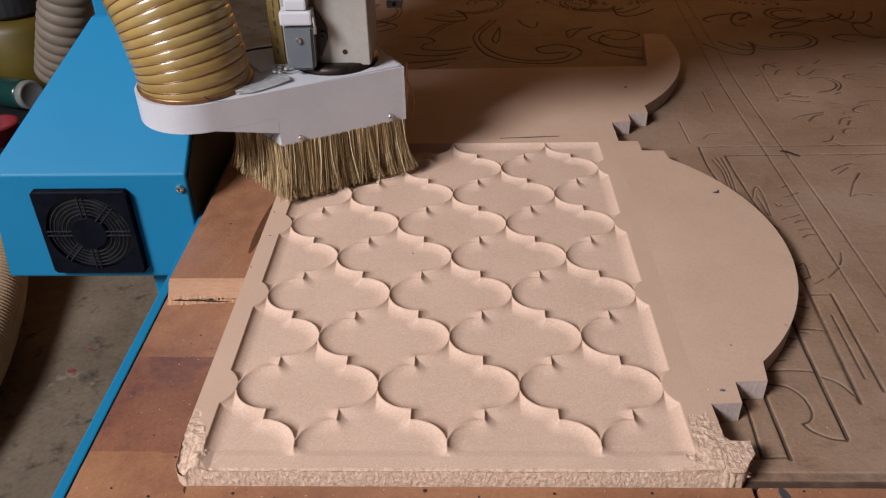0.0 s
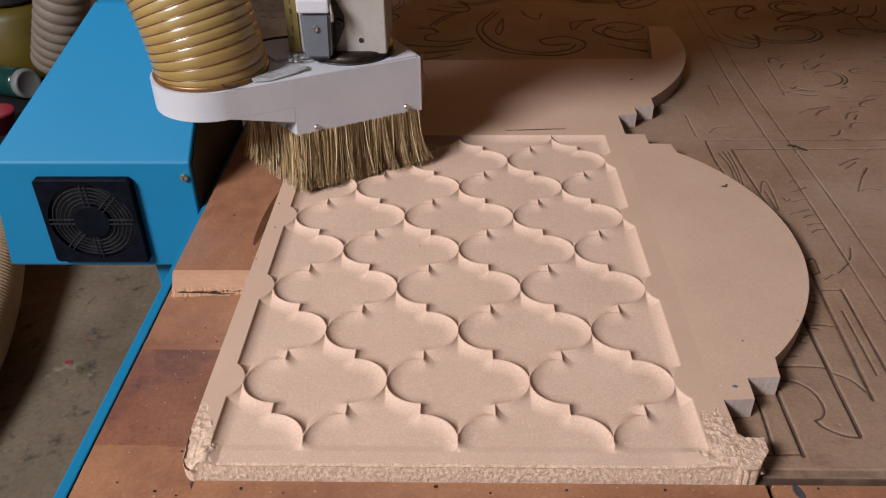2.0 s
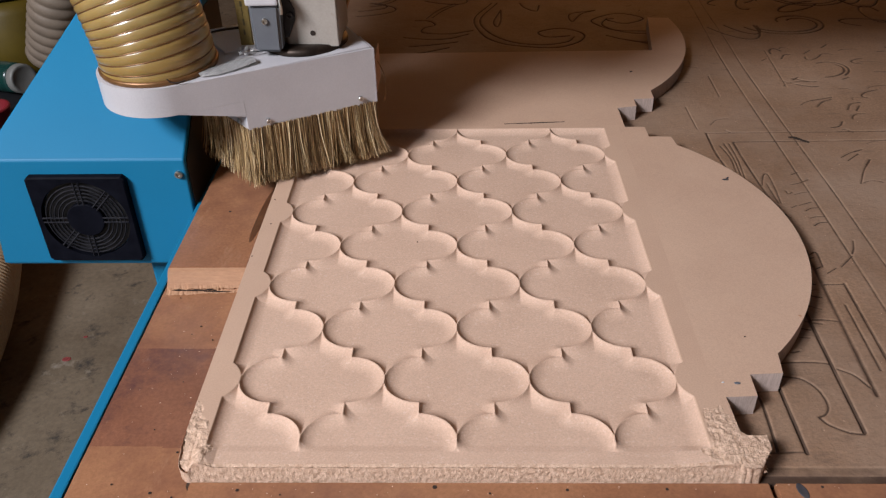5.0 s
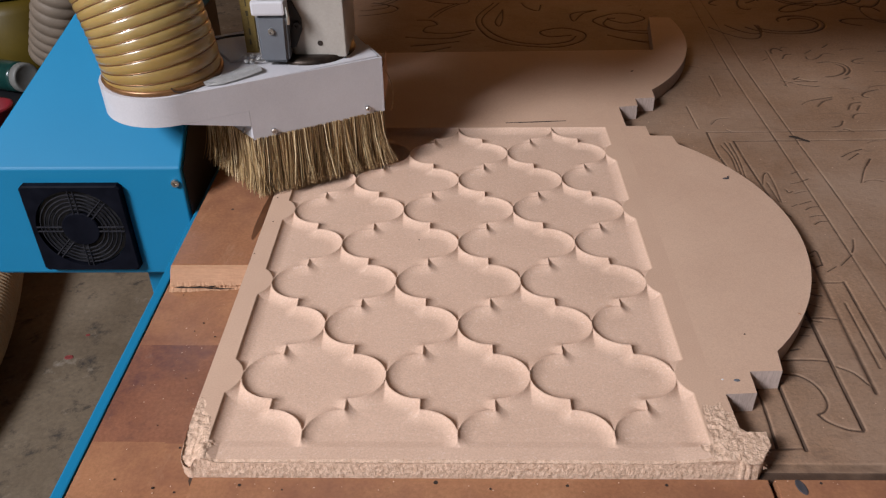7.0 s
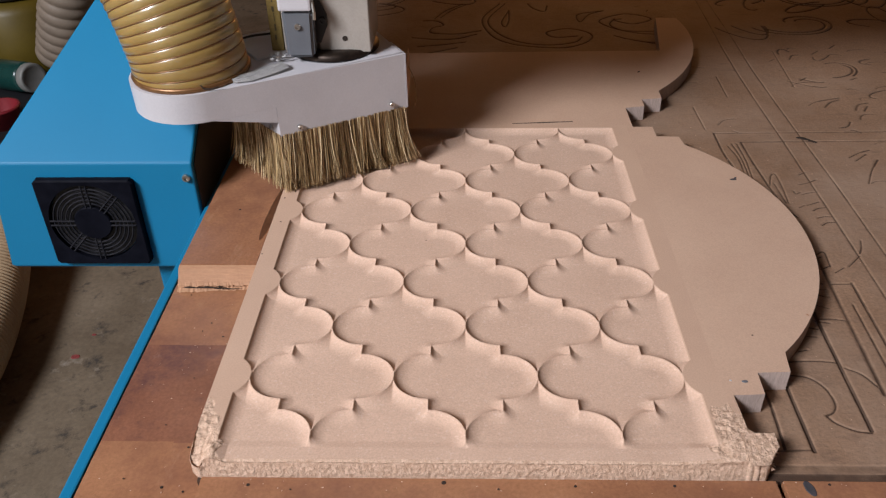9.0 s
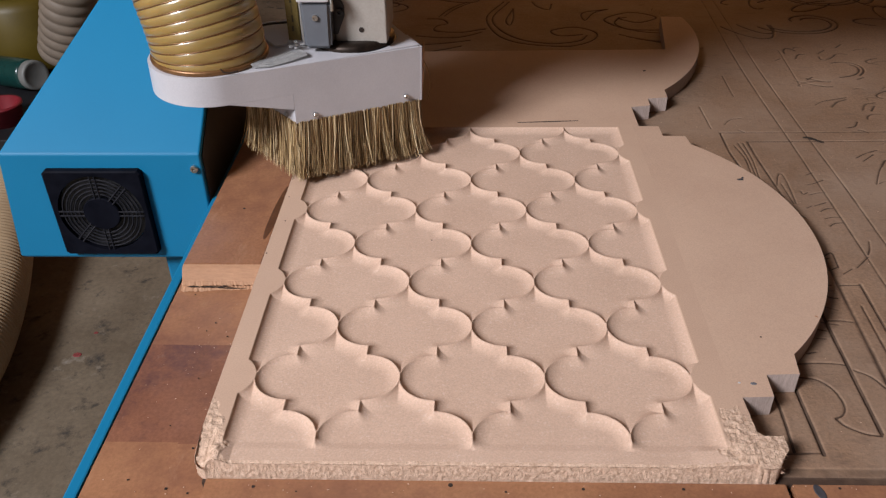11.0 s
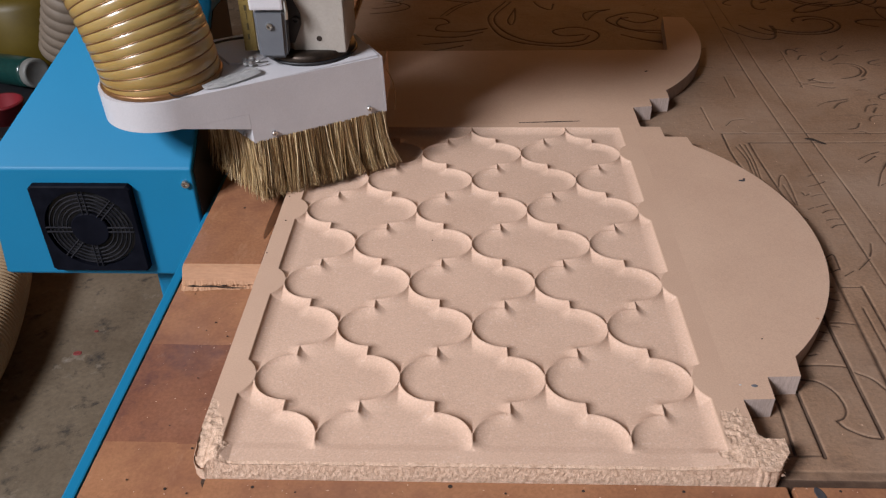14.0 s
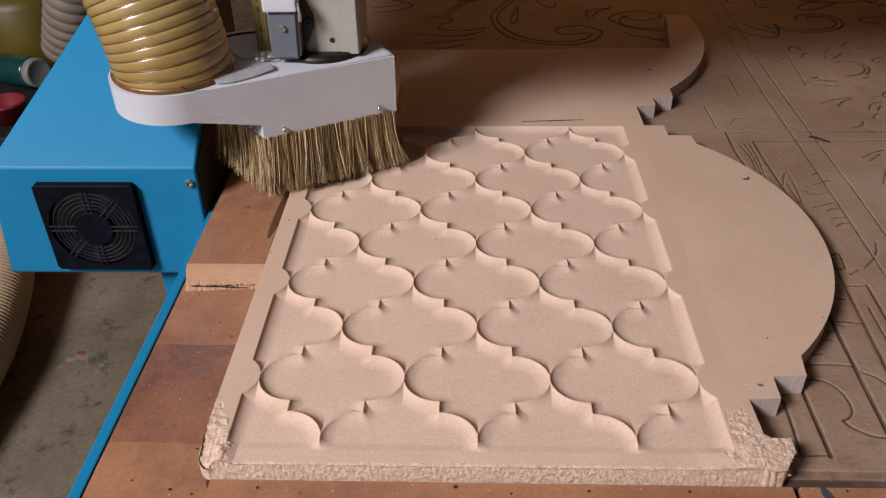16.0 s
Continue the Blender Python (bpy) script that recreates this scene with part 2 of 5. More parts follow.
def tube(points, radius, sides=8, bm=None, cap=True):
    """A round bar along points; radius may be one for each point."""
    bm = bm or bmesh.new()
    pts = [Vector(p) for p in points]
    rad = radius if isinstance(radius, (list, tuple)) else [radius] * len(pts)
    rings = []
    side = None
    for i, p in enumerate(pts):
        d = (pts[min(i + 1, len(pts) - 1)] - pts[max(i - 1, 0)]).normalized()
        if side is None:
            side = d.orthogonal().normalized()
        side = (side - d * side.dot(d)).normalized()
        up = d.cross(side)
        rings.append([bm.verts.new(p + rad[i] * (side * math.cos(2 * math.pi * k / sides) + up * math.sin(2 * math.pi * k / sides))) for k in range(sides)])
    for a, b in zip(rings, rings[1:]):
        for k in range(sides):
            j = (k + 1) % sides
            bm.faces.new((a[k], a[j], b[j], b[k]))
    if cap:
        bm.faces.new(rings[0][::-1])
        bm.faces.new(rings[-1])
    return bm


def smooth_path(points, n):
    """n points on a Catmull-Rom curve."""
    p = [Vector(q) for q in points]
    p = [2 * p[0] - p[1], *p, 2 * p[-1] - p[-2]]
    out = []
    for k in range(n):
        s = k / (n - 1) * (len(p) - 3)
        i = min(int(s), len(p) - 4)
        t = s - i
        a, b, c, d = p[i:i + 4]
        out.append(0.5 * ((2 * b) + (c - a) * t + (2 * a - 5 * b + 4 * c - d) * t * t + (3 * b - a - 3 * c + d) * t ** 3))
    return out


def grid_mesh(name, xs, ys, zs, material, keep=None):
    """A sheet of heights zs[iy, ix] over grid lines xs, ys or over places given one by one."""
    X, Y = (xs, ys) if np.ndim(xs) == 2 else np.meshgrid(xs, ys)
    ny, nx = X.shape
    co = np.stack([X, Y, zs], -1).reshape(-1, 3).astype(np.float32)
    idx = np.arange(nx * ny).reshape(ny, nx)
    quads = np.stack([idx[:-1, :-1], idx[:-1, 1:], idx[1:, 1:], idx[1:, :-1]], -1)
    if keep is not None:
        quads = quads[keep]
    quads = quads.reshape(-1, 4).astype(np.int32)
    me = bpy.data.meshes.new(name)
    me.vertices.add(len(co))
    me.vertices.foreach_set("co", co.ravel())
    me.loops.add(quads.size)
    me.loops.foreach_set("vertex_index", quads.ravel())
    me.polygons.add(len(quads))
    me.polygons.foreach_set("loop_start", np.arange(len(quads), dtype=np.int32) * 4)
    me.update(calc_edges=True)
    me.materials.append(material)
    me.shade_smooth()
    return me


def value_noise(xs, ys, scale, seed):
    """Smooth random heights from 0 to 1 on a grid."""
    rng = np.random.RandomState(seed)
    table = rng.rand(64, 64)
    gx, gy = np.meshgrid(np.asarray(xs) / scale + 100, np.asarray(ys) / scale + 100)
    ix, iy = np.floor(gx).astype(int), np.floor(gy).astype(int)
    fx, fy = gx - ix, gy - iy
    fx, fy = fx * fx * (3 - 2 * fx), fy * fy * (3 - 2 * fy)
    t = lambda a, b: table[b % 64, a % 64]
    return (t(ix, iy) * (1 - fx) + t(ix + 1, iy) * fx) * (1 - fy) + (t(ix, iy + 1) * (1 - fx) + t(ix + 1, iy + 1) * fx) * fy


def screw_head(bm, at, m, r=0.005):
    """A socket screw head that points along m's z."""
    s = lathe([(r, 0), (r, r * 0.7), (r * 0.85, r * 0.9), (r * 0.5, r * 0.9), (r * 0.45, r * 0.4), (0.0002, r * 0.4)], sides=14)
    bmesh.ops.transform(s, verts=s.verts, matrix=Matrix.Translation(at) @ m)
    me = bpy.data.meshes.new("tmp")
    s.to_mesh(me)
    s.free()
    bm.from_mesh(me)
    bpy.data.meshes.remove(me)
    return bm


FACING = pose(0, 0, 0, 90, 0, 0)          # local z to -y, towards the camera

# ---- levels ----
UNDER = -0.025       # carved panel's lower face, on the spoilboard; its upper face is at 0
BASE = -0.043        # brown base board
FLOOR = -0.9

# ---- room ----
room_floor = new("floor", mesh_of("floor", box((-4, -3, FLOOR - 0.1), (4.2, 5, FLOOR)), CONCRETE))
tagged(room_floor, "stained grey-brown concrete workshop floor", "floor", kind="structure")


def wall(name, lo, hi, label="plain unseen workshop wall"):
    return tagged(new(name, mesh_of(name, box(lo, hi), WALL)), label, "wall", kind="structure")


H = 3.9
# opening made up to hold the rear fill lamp
wall("wall_north_left", (-4.2, 5, FLOOR), (-0.1, 5.2, H))
wall("wall_north_right", (2.3, 5, FLOOR), (4.4, 5.2, H))
wall("wall_north_parapet", (-0.1, 5, FLOOR), (2.3, 5.2, 0.4))
wall("wall_north_lintel", (-0.1, 5, 2.0), (2.3, 5.2, H))
wall("wall_west", (-4.2, -2.2, FLOOR), (-4, 5, H))
wall("wall_east", (4.2, -2.2, FLOOR), (4.4, 5, H))
wall("wall_south_left", (-4.2, -2.4, FLOOR), (-3.6, -2.2, H))
wall("wall_south_right", (-0.2, -2.4, FLOOR), (4.4, -2.2, H))
wall("wall_south_rail", (-3.6, -2.4, 1.2), (-0.2, -2.2, 1.36))
wall("wall_south_lintel", (-3.6, -2.4, 3.55), (-0.2, -2.2, H))
tagged(new("ceiling", mesh_of("ceiling", box((-4.2, -2.4, H), (4.4, 5.2, H + 0.12)), WALL)), "plain workshop ceiling", "ceiling", kind="structure")
tagged(new("ground", mesh_of("ground", box((-400, -400, FLOOR - 0.3), (400, 400, FLOOR - 0.12)), CONCRETE)), "bare ground outside the workshop", "ground", kind="structure")

# ---- machine table ----
table = thing("machine_table", "router machine table with a brown base board and blue steel edge", "machine table", at=(0.6, 1.0, FLOOR))
off = (-0.6, -1.0, -FLOOR)


def shifted(bm, d=off):
    bmesh.ops.translate(bm, verts=bm.verts, vec=d)
    return bm


DARK_Y0, DARK_Y1 = 0.024, 0.176


def base_sheet():
    xs, ys = np.arange(-0.370, 0.02, 0.003), np.concatenate([np.arange(-0.22, 0.4, 0.002), np.arange(0.4, 2.4, 0.012)])
    z = BASE + 0.0016 * (value_noise(xs, ys, 0.09, 3) - 0.5) + 0.0008 * (value_noise(xs, ys, 0.02, 5) - 0.5)
    # a middle stretch of the board carries an older, darker varnish
    me = grid_mesh("base_board", xs, ys, z, VARNISHED)
    me.materials.append(VARNISHED_DARK)
    X, Y = np.meshgrid(xs[:-1], ys[:-1])
    me.polygons.foreach_set("material_index", ((Y < DARK_Y1) & (Y > DARK_Y0 + 0.012 * (value_noise(xs[:-1], ys[:-1], 0.09, 8) - 0.5))).ravel().astype(np.int32))
    ob = new("base_board", me)
    ob.parent, ob.location = table, off
    return ob


base_sheet()
part("core", shifted(box((-0.368, -0.219, BASE - 0.035), (1.7, 2.4, BASE - 0.003))), VARNISHED, table)
part("edge_rail", shifted(box((-0.384, -0.24, BASE - 0.09), (-0.3715, 2.4, BASE + 0.002), 0.002)), BLUE, table, "blue painted steel edge rail")
for y in (0.0, 2.2):
    for x in (-0.36, 1.55):
        part("leg", shifted(box((x, y, FLOOR), (x + 0.1, y + 0.1, BASE - 0.036), 0.006)), BLUE, table, "blue steel table leg")
part("cross_beam", shifted(box((-0.36, -0.2, BASE - 0.16), (1.7, -0.1, BASE - 0.0365), 0.004)), BLUE, table)

# ---- spoilboard with grooves of earlier jobs ----
def stroke_line(x0, y0, x1, y1):
    return [(x0, y0), (x1, y1)]


def stroke_arc(cx, cy, rx, ry, a0, a1, turn=0.0, n=18):
    c, s = math.cos(radians(turn)), math.sin(radians(turn))
    out = []
    for k in range(n):
        a = radians(a0 + (a1 - a0) * k / (n - 1))
        x, y = rx * math.cos(a), ry * math.sin(a)
        out.append((cx + c * x - s * y, cy + s * x + c * y))
    return out


def stroke_spiral(cx, cy, r0, r1, a0, a1, flat=1.0, n=40):
    out = []
    for k in range(n):
        t = k / (n - 1)
        a, r = radians(a0 + (a1 - a0) * t), r0 + (r1 - r0) * t
        out.append((cx + r * math.cos(a), cy + flat * r * math.sin(a)))
    return out


def scroll(cx, cy, s, flip=1, turn=0):
    """An acanthus scroll: a double curl, a leaf and a tail."""
    parts = [stroke_spiral(0, 0, 0.10, 0.022, 190, 520, 0.8), stroke_spiral(0.004, 0.0, 0.085, 0.012, 200, 470, 0.8),
             stroke_arc(0.06, 0.085, 0.055, 0.018, 20, 330, 25), stroke_arc(-0.13, 0.05, 0.05, 0.13, 200, 330, 10),
             stroke_arc(-0.11, 0.055, 0.035, 0.11, 205, 320, 10), stroke_arc(0.15, -0.03, 0.055, 0.022, -30, 250, -20),
             stroke_arc(-0.03, 0.13, 0.02, 0.05, 20, 300, -30)]
    c, sn = math.cos(radians(turn)), math.sin(radians(turn))
    return [[(cx + s * (c * flip * x - sn * y), cy + s * (sn * flip * x + c * y)) for x, y in p] for p in parts]


def stroke_curve(*points):
    """A flowing cut through a few points."""
    return [(p.x, p.y) for p in smooth_path([(x, y, 0) for x, y in points], 9 * len(points))]


def leaf_scrolls():
    """The ornament of an earlier job behind the panel, and scraps of it beside the frame lines."""
    clear, worn = [], []
    clear.append(stroke_curve((0.079, 1.367), (0.038, 1.26), (0.054, 1.159), (0.093, 1.105), (0.155, 1.082), (0.212, 1.082), (0.257, 1.117), (0.266, 1.161), (0.224, 1.193), (0.174, 1.172), (0.189, 1.141), (0.237, 1.147)))
    clear.append(stroke_curve((0.092, 1.367), (0.051, 1.257), (0.066, 1.176), (0.111, 1.115), (0.173, 1.095), (0.227, 1.111), (0.246, 1.141)))
    clear.append(stroke_curve((0.099, 1.318), (0.080, 1.24), (0.087, 1.208), (0.096, 1.249), (0.099, 1.318)))
    clear.append(stroke_curve((0.424, 1.170), (0.342, 1.177), (0.302, 1.217), (0.300, 1.250), (0.360, 1.287), (0.411, 1.253), (0.367, 1.220), (0.329, 1.246), (0.345, 1.253)))
    clear.append(stroke_curve((0.421, 1.153), (0.369, 1.160), (0.331, 1.185), (0.315, 1.217), (0.330, 1.254)))
    clear.append(stroke_curve((0.314, 1.147), (0.350, 1.120), (0.408, 1.090)))
    clear.append(stroke_curve((0.334, 1.130), (0.366, 1.113), (0.399, 1.103)))
    clear.append(stroke_curve((0.313, 1.311), (0.278, 1.285), (0.253, 1.236), (0.253, 1.285), (0.313, 1.311)))
    clear.append(stroke_curve((0.033, 1.184), (-0.02, 1.164), (-0.073, 1.174), (-0.072, 1.203), (-0.049, 1.220), (-0.062, 1.247), (-0.094, 1.251)))
    clear.append(stroke_curve((0.024, 1.163), (-0.018, 1.136), (-0.065, 1.133), (-0.113, 1.144)))
    clear.append(stroke_curve((-0.069, 1.265), (-0.045, 1.320), (-0.006, 1.368)))
    clear.append(stroke_curve((-0.057, 1.269), (-0.032, 1.320), (0.0, 1.360)))
    clear.append(stroke_curve((0.145, 1.366), (0.155, 1.333), (0.179, 1.309), (0.189, 1.349)))
    clear.append(stroke_curve((0.0, 1.116), (-0.041, 1.103), (-0.099, 1.090)))
    clear.append(stroke_curve((-0.018, 1.083), (-0.052, 1.065), (-0.097, 1.046)))
    for pts in (((0.635, 1.007), (0.647, 1.028), (0.659, 1.031)), ((0.599, 0.793), (0.619, 0.809), (0.663, 0.824)), ((0.624, 0.784), (0.641, 0.805), (0.660, 0.816)),
                ((0.672, 0.772), (0.686, 0.795), (0.705, 0.802)), ((0.685, 0.768), (0.698, 0.788)), ((0.423, 0.716), (0.438, 0.735), (0.459, 0.741)), ((0.441, 0.695), (0.448, 0.688)),
                ((0.621, 0.902), (0.637, 0.917)), ((0.618, 0.703), (0.634, 0.709), (0.645, 0.726)), ((0.714, 0.904), (0.729, 0.914)), ((0.688, 1.034), (0.706, 1.052)),
                ((0.732, 1.064), (0.750, 1.083)), ((0.594, 0.999), (0.607, 1.010))):
        worn.append(stroke_curve(*pts))
    # feather cuts of a leaf beside the rounded edge
    for pts in (((0.447, 0.514), (0.458, 0.544), (0.465, 0.546), (0.463, 0.506), (0.458, 0.464)), ((0.455, 0.519), (0.455, 0.490), (0.455, 0.464)), ((0.476, 0.498), (0.477, 0.490), (0.485, 0.495)),
                ((0.500, 0.546), (0.511, 0.553)), ((0.490, 0.516), (0.505, 0.522), (0.520, 0.531)), ((0.485, 0.488), (0.497, 0.493), (0.509, 0.495)), ((0.469, 0.452), (0.478, 0.458)),
                ((0.482, 0.458), (0.501, 0.467)), ((0.485, 0.443), (0.495, 0.450), (0.506, 0.452)), ((0.484, 0.424), (0.495, 0.428), (0.506, 0.428)), ((0.484, 0.405), (0.493, 0.412), (0.505, 0.414)),
                ((0.594, 0.599), (0.614, 0.614), (0.636, 0.625)), ((0.600, 0.588), (0.624, 0.610)), ((0.592, 0.518), (0.612, 0.557), (0.635, 0.592))):
        worn.append(stroke_curve(*pts))
    for pts in (((0.435, 0.648), (0.434, 0.592), (0.428, 0.536)), ((0.427, 0.648), (0.429, 0.601), (0.425, 0.544)), ((0.419, 0.64), (0.424, 0.60), (0.421, 0.555)), ((0.521, 0.368), (0.515, 0.351), (0.508, 0.338)),
                ((0.450, 0.334), (0.463, 0.341), (0.460, 0.309)), ((0.446, 0.303), (0.458, 0.310)), ((0.461, 0.296), (0.476, 0.307)), ((0.483, 0.309), (0.506, 0.333)),
                ((0.438, 0.451), (0.452, 0.450)), ((0.452, 0.437), (0.459, 0.425))):
        worn.append(stroke_curve(*pts))
    return clear, worn


def carved_strokes():
    rng = random.Random(7)
    # straight cuts: ends, half width, depth
    out = []
    for x0, y0, x1, y1, half, depth in ((0.407, 0.223, 0.399, 0.032, 0.0015, 0.0036), (0.336, 0.092, 0.334, 0.005, 0.0014, 0.0034), (0.473, 0.275, 0.464, 0.10, 0.0012, 0.0026),
                                        (0.451, 0.345, 0.432, 0.082, 0.0024, 0.0014), (0.458, 0.232, 0.452, 0.12, 0.0010, 0.0020), (0.446, 0.2725, 0.472, 0.273, 0.0011, 0.0018),
                                        (0.408, 0.686, 1.4, 0.696, 0.0010, 0.0018), (0.443, 0.654, 1.4, 0.662, 0.0011, 0.0022), (0.296, 0.0055, 0.335, 0.007, 0.0008, 0.0012),
                                        (0.472, 0.924, 0.468, 0.829, 0.0010, 0.0014), (0.616, 1.052, 0.600, 0.871, 0.0010, 0.0012), (0.398, 0.787, 0.397, 0.70, 0.0010, 0.0016)):
        out.append((stroke_line(x0, y0, x1, y1), half, depth))
    for pts in (((0.310, 0.09), (0.311, 0.061), (0.307, 0.008)), ((0.408, 0.686), (0.406, 0.616), (0.410, 0.56)), ((0.443, 0.654), (0.443, 0.57), (0.446, 0.479)),
                ((0.563, 1.9), (0.537, 1.355), (0.519, 1.023), (0.513, 0.815), (0.511, 0.65), (0.507, 0.45), (0.503, 0.291), (0.50, 0.20)),
                ((0.59, 1.9), (0.564, 1.376), (0.555, 1.10), (0.548, 0.951), (0.544, 0.699), (0.543, 0.506), (0.540, 0.368), (0.537, 0.20))):
        out.append((stroke_curve(*pts), 0.0011, 0.0014 if len(pts) > 4 else 0.0026))
    near = [stroke_curve((0.344, 0.111), (0.363, 0.107), (0.375, 0.091), (0.377, 0.069), (0.371, 0.057), (0.362, 0.052)), stroke_curve((0.362, 0.052), (0.368, 0.042), (0.383, 0.032), (0.398, 0.029)),
            stroke_curve((0.340, 0.130), (0.367, 0.133), (0.393, 0.132), (0.404, 0.129)), stroke_curve((0.407, 0.122), (0.421, 0.112), (0.430, 0.094)), stroke_curve((0.410, 0.205), (0.423, 0.205), (0.438, 0.202)),
            stroke_curve((0.419, 0.254), (0.429, 0.248), (0.436, 0.247)), stroke_curve((0.426, 0.273), (0.438, 0.273)), stroke_curve((0.386, 0.191), (0.401, 0.187))]
    out += [(p, 0.0010, 0.0020) for p in near]
    clear, worn = leaf_scrolls()
    out += [(p, 0.0012, 0.003) for p in clear] + [(p, 0.0009, 0.0017) for p in worn]
    # clear scrolls in the shade under the beam
    for k, (x, y, s, f, r) in enumerate(((0.05, 1.50, 1.0, 1, 40), (0.32, 1.50, 1.0, -1, -20),
                          (0.72, 1.22, 1.1, 1, 8), (0.80, 1.40, 1.1, -1, 0), (1.02, 1.16, 1.1, 1, 30), (-0.2, 1.45, 1.0, 1, 80),
                          (0.42, 1.56, 1.2, 1, 10), (0.15, 1.7, 1.2, -1, 0), (0.9, 1.68, 1.2, 1, 60), (1.2, 1.45, 1.1, -1, 20))):
        out += [(p, 0.0015, 0.0032) for p in scroll(x, y, s, f, r)]
    # worn scraps of scrolls, nearer
    for x, y, s, f, r in ((0.70, 0.96, 0.7, 1, 30), (0.86, 0.86, 0.7, -1, 0), (0.78, 0.50, 0.8, 1, 0), (0.95, 0.60, 0.8, -1, 40)):
        for p in scroll(x, y, s, f, r):
            a = rng.randint(0, len(p) // 2)
            out.append((p[a:a + max(4, len(p) // 2)], 0.0009, 0.002))
    # short chips and feather cuts
    for k in range(40):
        x, y = rng.uniform(0.60, 0.98), rng.uniform(0.36, 1.06)
        out.append((stroke_arc(x, y, rng.uniform(0.01, 0.03), rng.uniform(0.008, 0.02), 20, rng.uniform(90, 170), rng.uniform(-20, 60), 12), 0.0009, rng.uniform(0.0006, 0.0016)))
    for k in range(14):       # burrs beside the panel's rounded edge
        a = radians(-38 + 5.4 * k)
        for cx, cy, r0 in ((0.101, 0.356, 0.337), (0.012, 1.10, 0.444)):
            out.append(([(cx + r0 * math.cos(a), cy + r0 * math.sin(a)),
                         (cx + (r0 + rng.uniform(0.006, 0.022)) * math.cos(a + 0.02), cy + (r0 + 0.004) * math.sin(a + rng.uniform(-0.02, 0.03)))], 0.0010, rng.uniform(0.0008, 0.002)))
    return out


def groove(xs, ys, z, path, half, depth):
    for (x0, y0), (x1, y1) in zip(path, path[1:]):
        m = half * 3
        ix = np.searchsorted(xs, (min(x0, x1) - m, max(x0, x1) + m))
        iy = np.searchsorted(ys, (min(y0, y1) - m, max(y0, y1) + m))
        if ix[0] == ix[1] or iy[0] == iy[1]:
            continue
        gx, gy = np.meshgrid(xs[ix[0]:ix[1]], ys[iy[0]:iy[1]])
        dx, dy = x1 - x0, y1 - y0
        t = np.clip(((gx - x0) * dx + (gy - y0) * dy) / (dx * dx + dy * dy + 1e-12), 0, 1)
        d = np.hypot(gx - x0 - t * dx, gy - y0 - t * dy)
        local_half = np.maximum(half, 0.75 * np.gradient(xs)[ix[0]:ix[1]][None, :])
        cut = -depth * np.exp(-(d / (1.1 * local_half)) ** 2)
        view = z[iy[0]:iy[1], ix[0]:ix[1]]
        np.minimum(view, cut, out=view)


def spoilboard():
    xs = np.concatenate([np.arange(-0.255, 0.24, 0.0018), np.arange(0.24, 0.62, 0.0013), np.arange(0.62, 1.0, 0.0022), np.arange(1.0, 1.7, 0.005)])
    ys = np.concatenate([np.arange(-0.0348, 0.70, 0.0013), np.arange(0.70, 1.03, 0.002), np.arange(1.03, 1.40, 0.0016), np.arange(1.40, 1.45, 0.003), np.arange(1.45, 2.4, 0.008)])
    cut = np.zeros((len(ys), len(xs)))
    for path, half, depth in carved_strokes():
        groove(xs, ys, cut, path, half, depth)
    z = UNDER - 0.0004 + cut
    z += 0.0005 * (value_noise(xs, ys, 0.05, 11) - 0.5) + 0.0003 * (value_noise(xs, ys, 0.008, 12) - 0.5)
    # shallow planed steps along the near edge
    Y = ys[:, None]
    z -= 0.0007 * (Y < -0.012) + 0.0008 * (Y < -0.0225)
    shown = ~((xs[None, :-1] < 0.24) & (ys[:-1, None] < 0.96))
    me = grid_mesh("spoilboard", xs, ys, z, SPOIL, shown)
    ob = new("spoilboard", me)
    tagged(ob, "worn brown spoilboard scored with scrolls and straight router cuts", "spoilboard", kind="structure")
    sk = new("spoilboard_body", mesh_of("spoilboard_body", box((-0.254, -0.030, BASE + 0.001), (1.69, 2.39, UNDER - 0.0075)), SPOIL))
    sk.parent = ob
    return ob


SPOILBOARD = spoilboard()
for _x, _y, _a in ((0.548, 0.660, 30), (0.556, 0.652, 20), (0.542, 0.665, 50)):
    part("knot", lathe([(0.007, UNDER + 0.0004), (0.006, UNDER + 0.001), (0.0003, UNDER + 0.0009)],
                       Matrix.Translation((_x, _y, 0)) @ pose(0, 0, 0, 0, 0, _a - 60) @ Matrix.Diagonal((1.2, 0.5, 1, 1)), 9), DARK_HOLE, SPOILBOARD, "dark resin scar")


def plank(name, label, lo, hi, holes=(), seed=1, material=None, slope=0.0):
    """A worn loose board; its front end may slope."""
    root = thing(name, label, "board", at=(lo[0], lo[1], lo[2]))
    bm = box(lo, hi)
    for v in bm.verts:
        if slope and v.co.y < lo[1] + 1e-5 and v.co.z > hi[2] - 1e-5:
            v.co.y += slope
    bmesh.ops.bevel(bm, geom=list(bm.edges), offset=0.0012, segments=2, affect="EDGES")
    part("board", shifted(bm, (-lo[0], -lo[1], -lo[2])), material or VARNISHED, root)
    for x, y, r in holes:
        part("nail_hole", shifted(lathe([(r * 0.75, hi[2] + 0.0002), (r * 0.65, hi[2] + 0.0006), (0.0003, hi[2] + 0.0003)], Matrix.Translation((x, y, 0)), 10),
                                  (-lo[0], -lo[1], -lo[2])), DARK_HOLE, root)
    return root


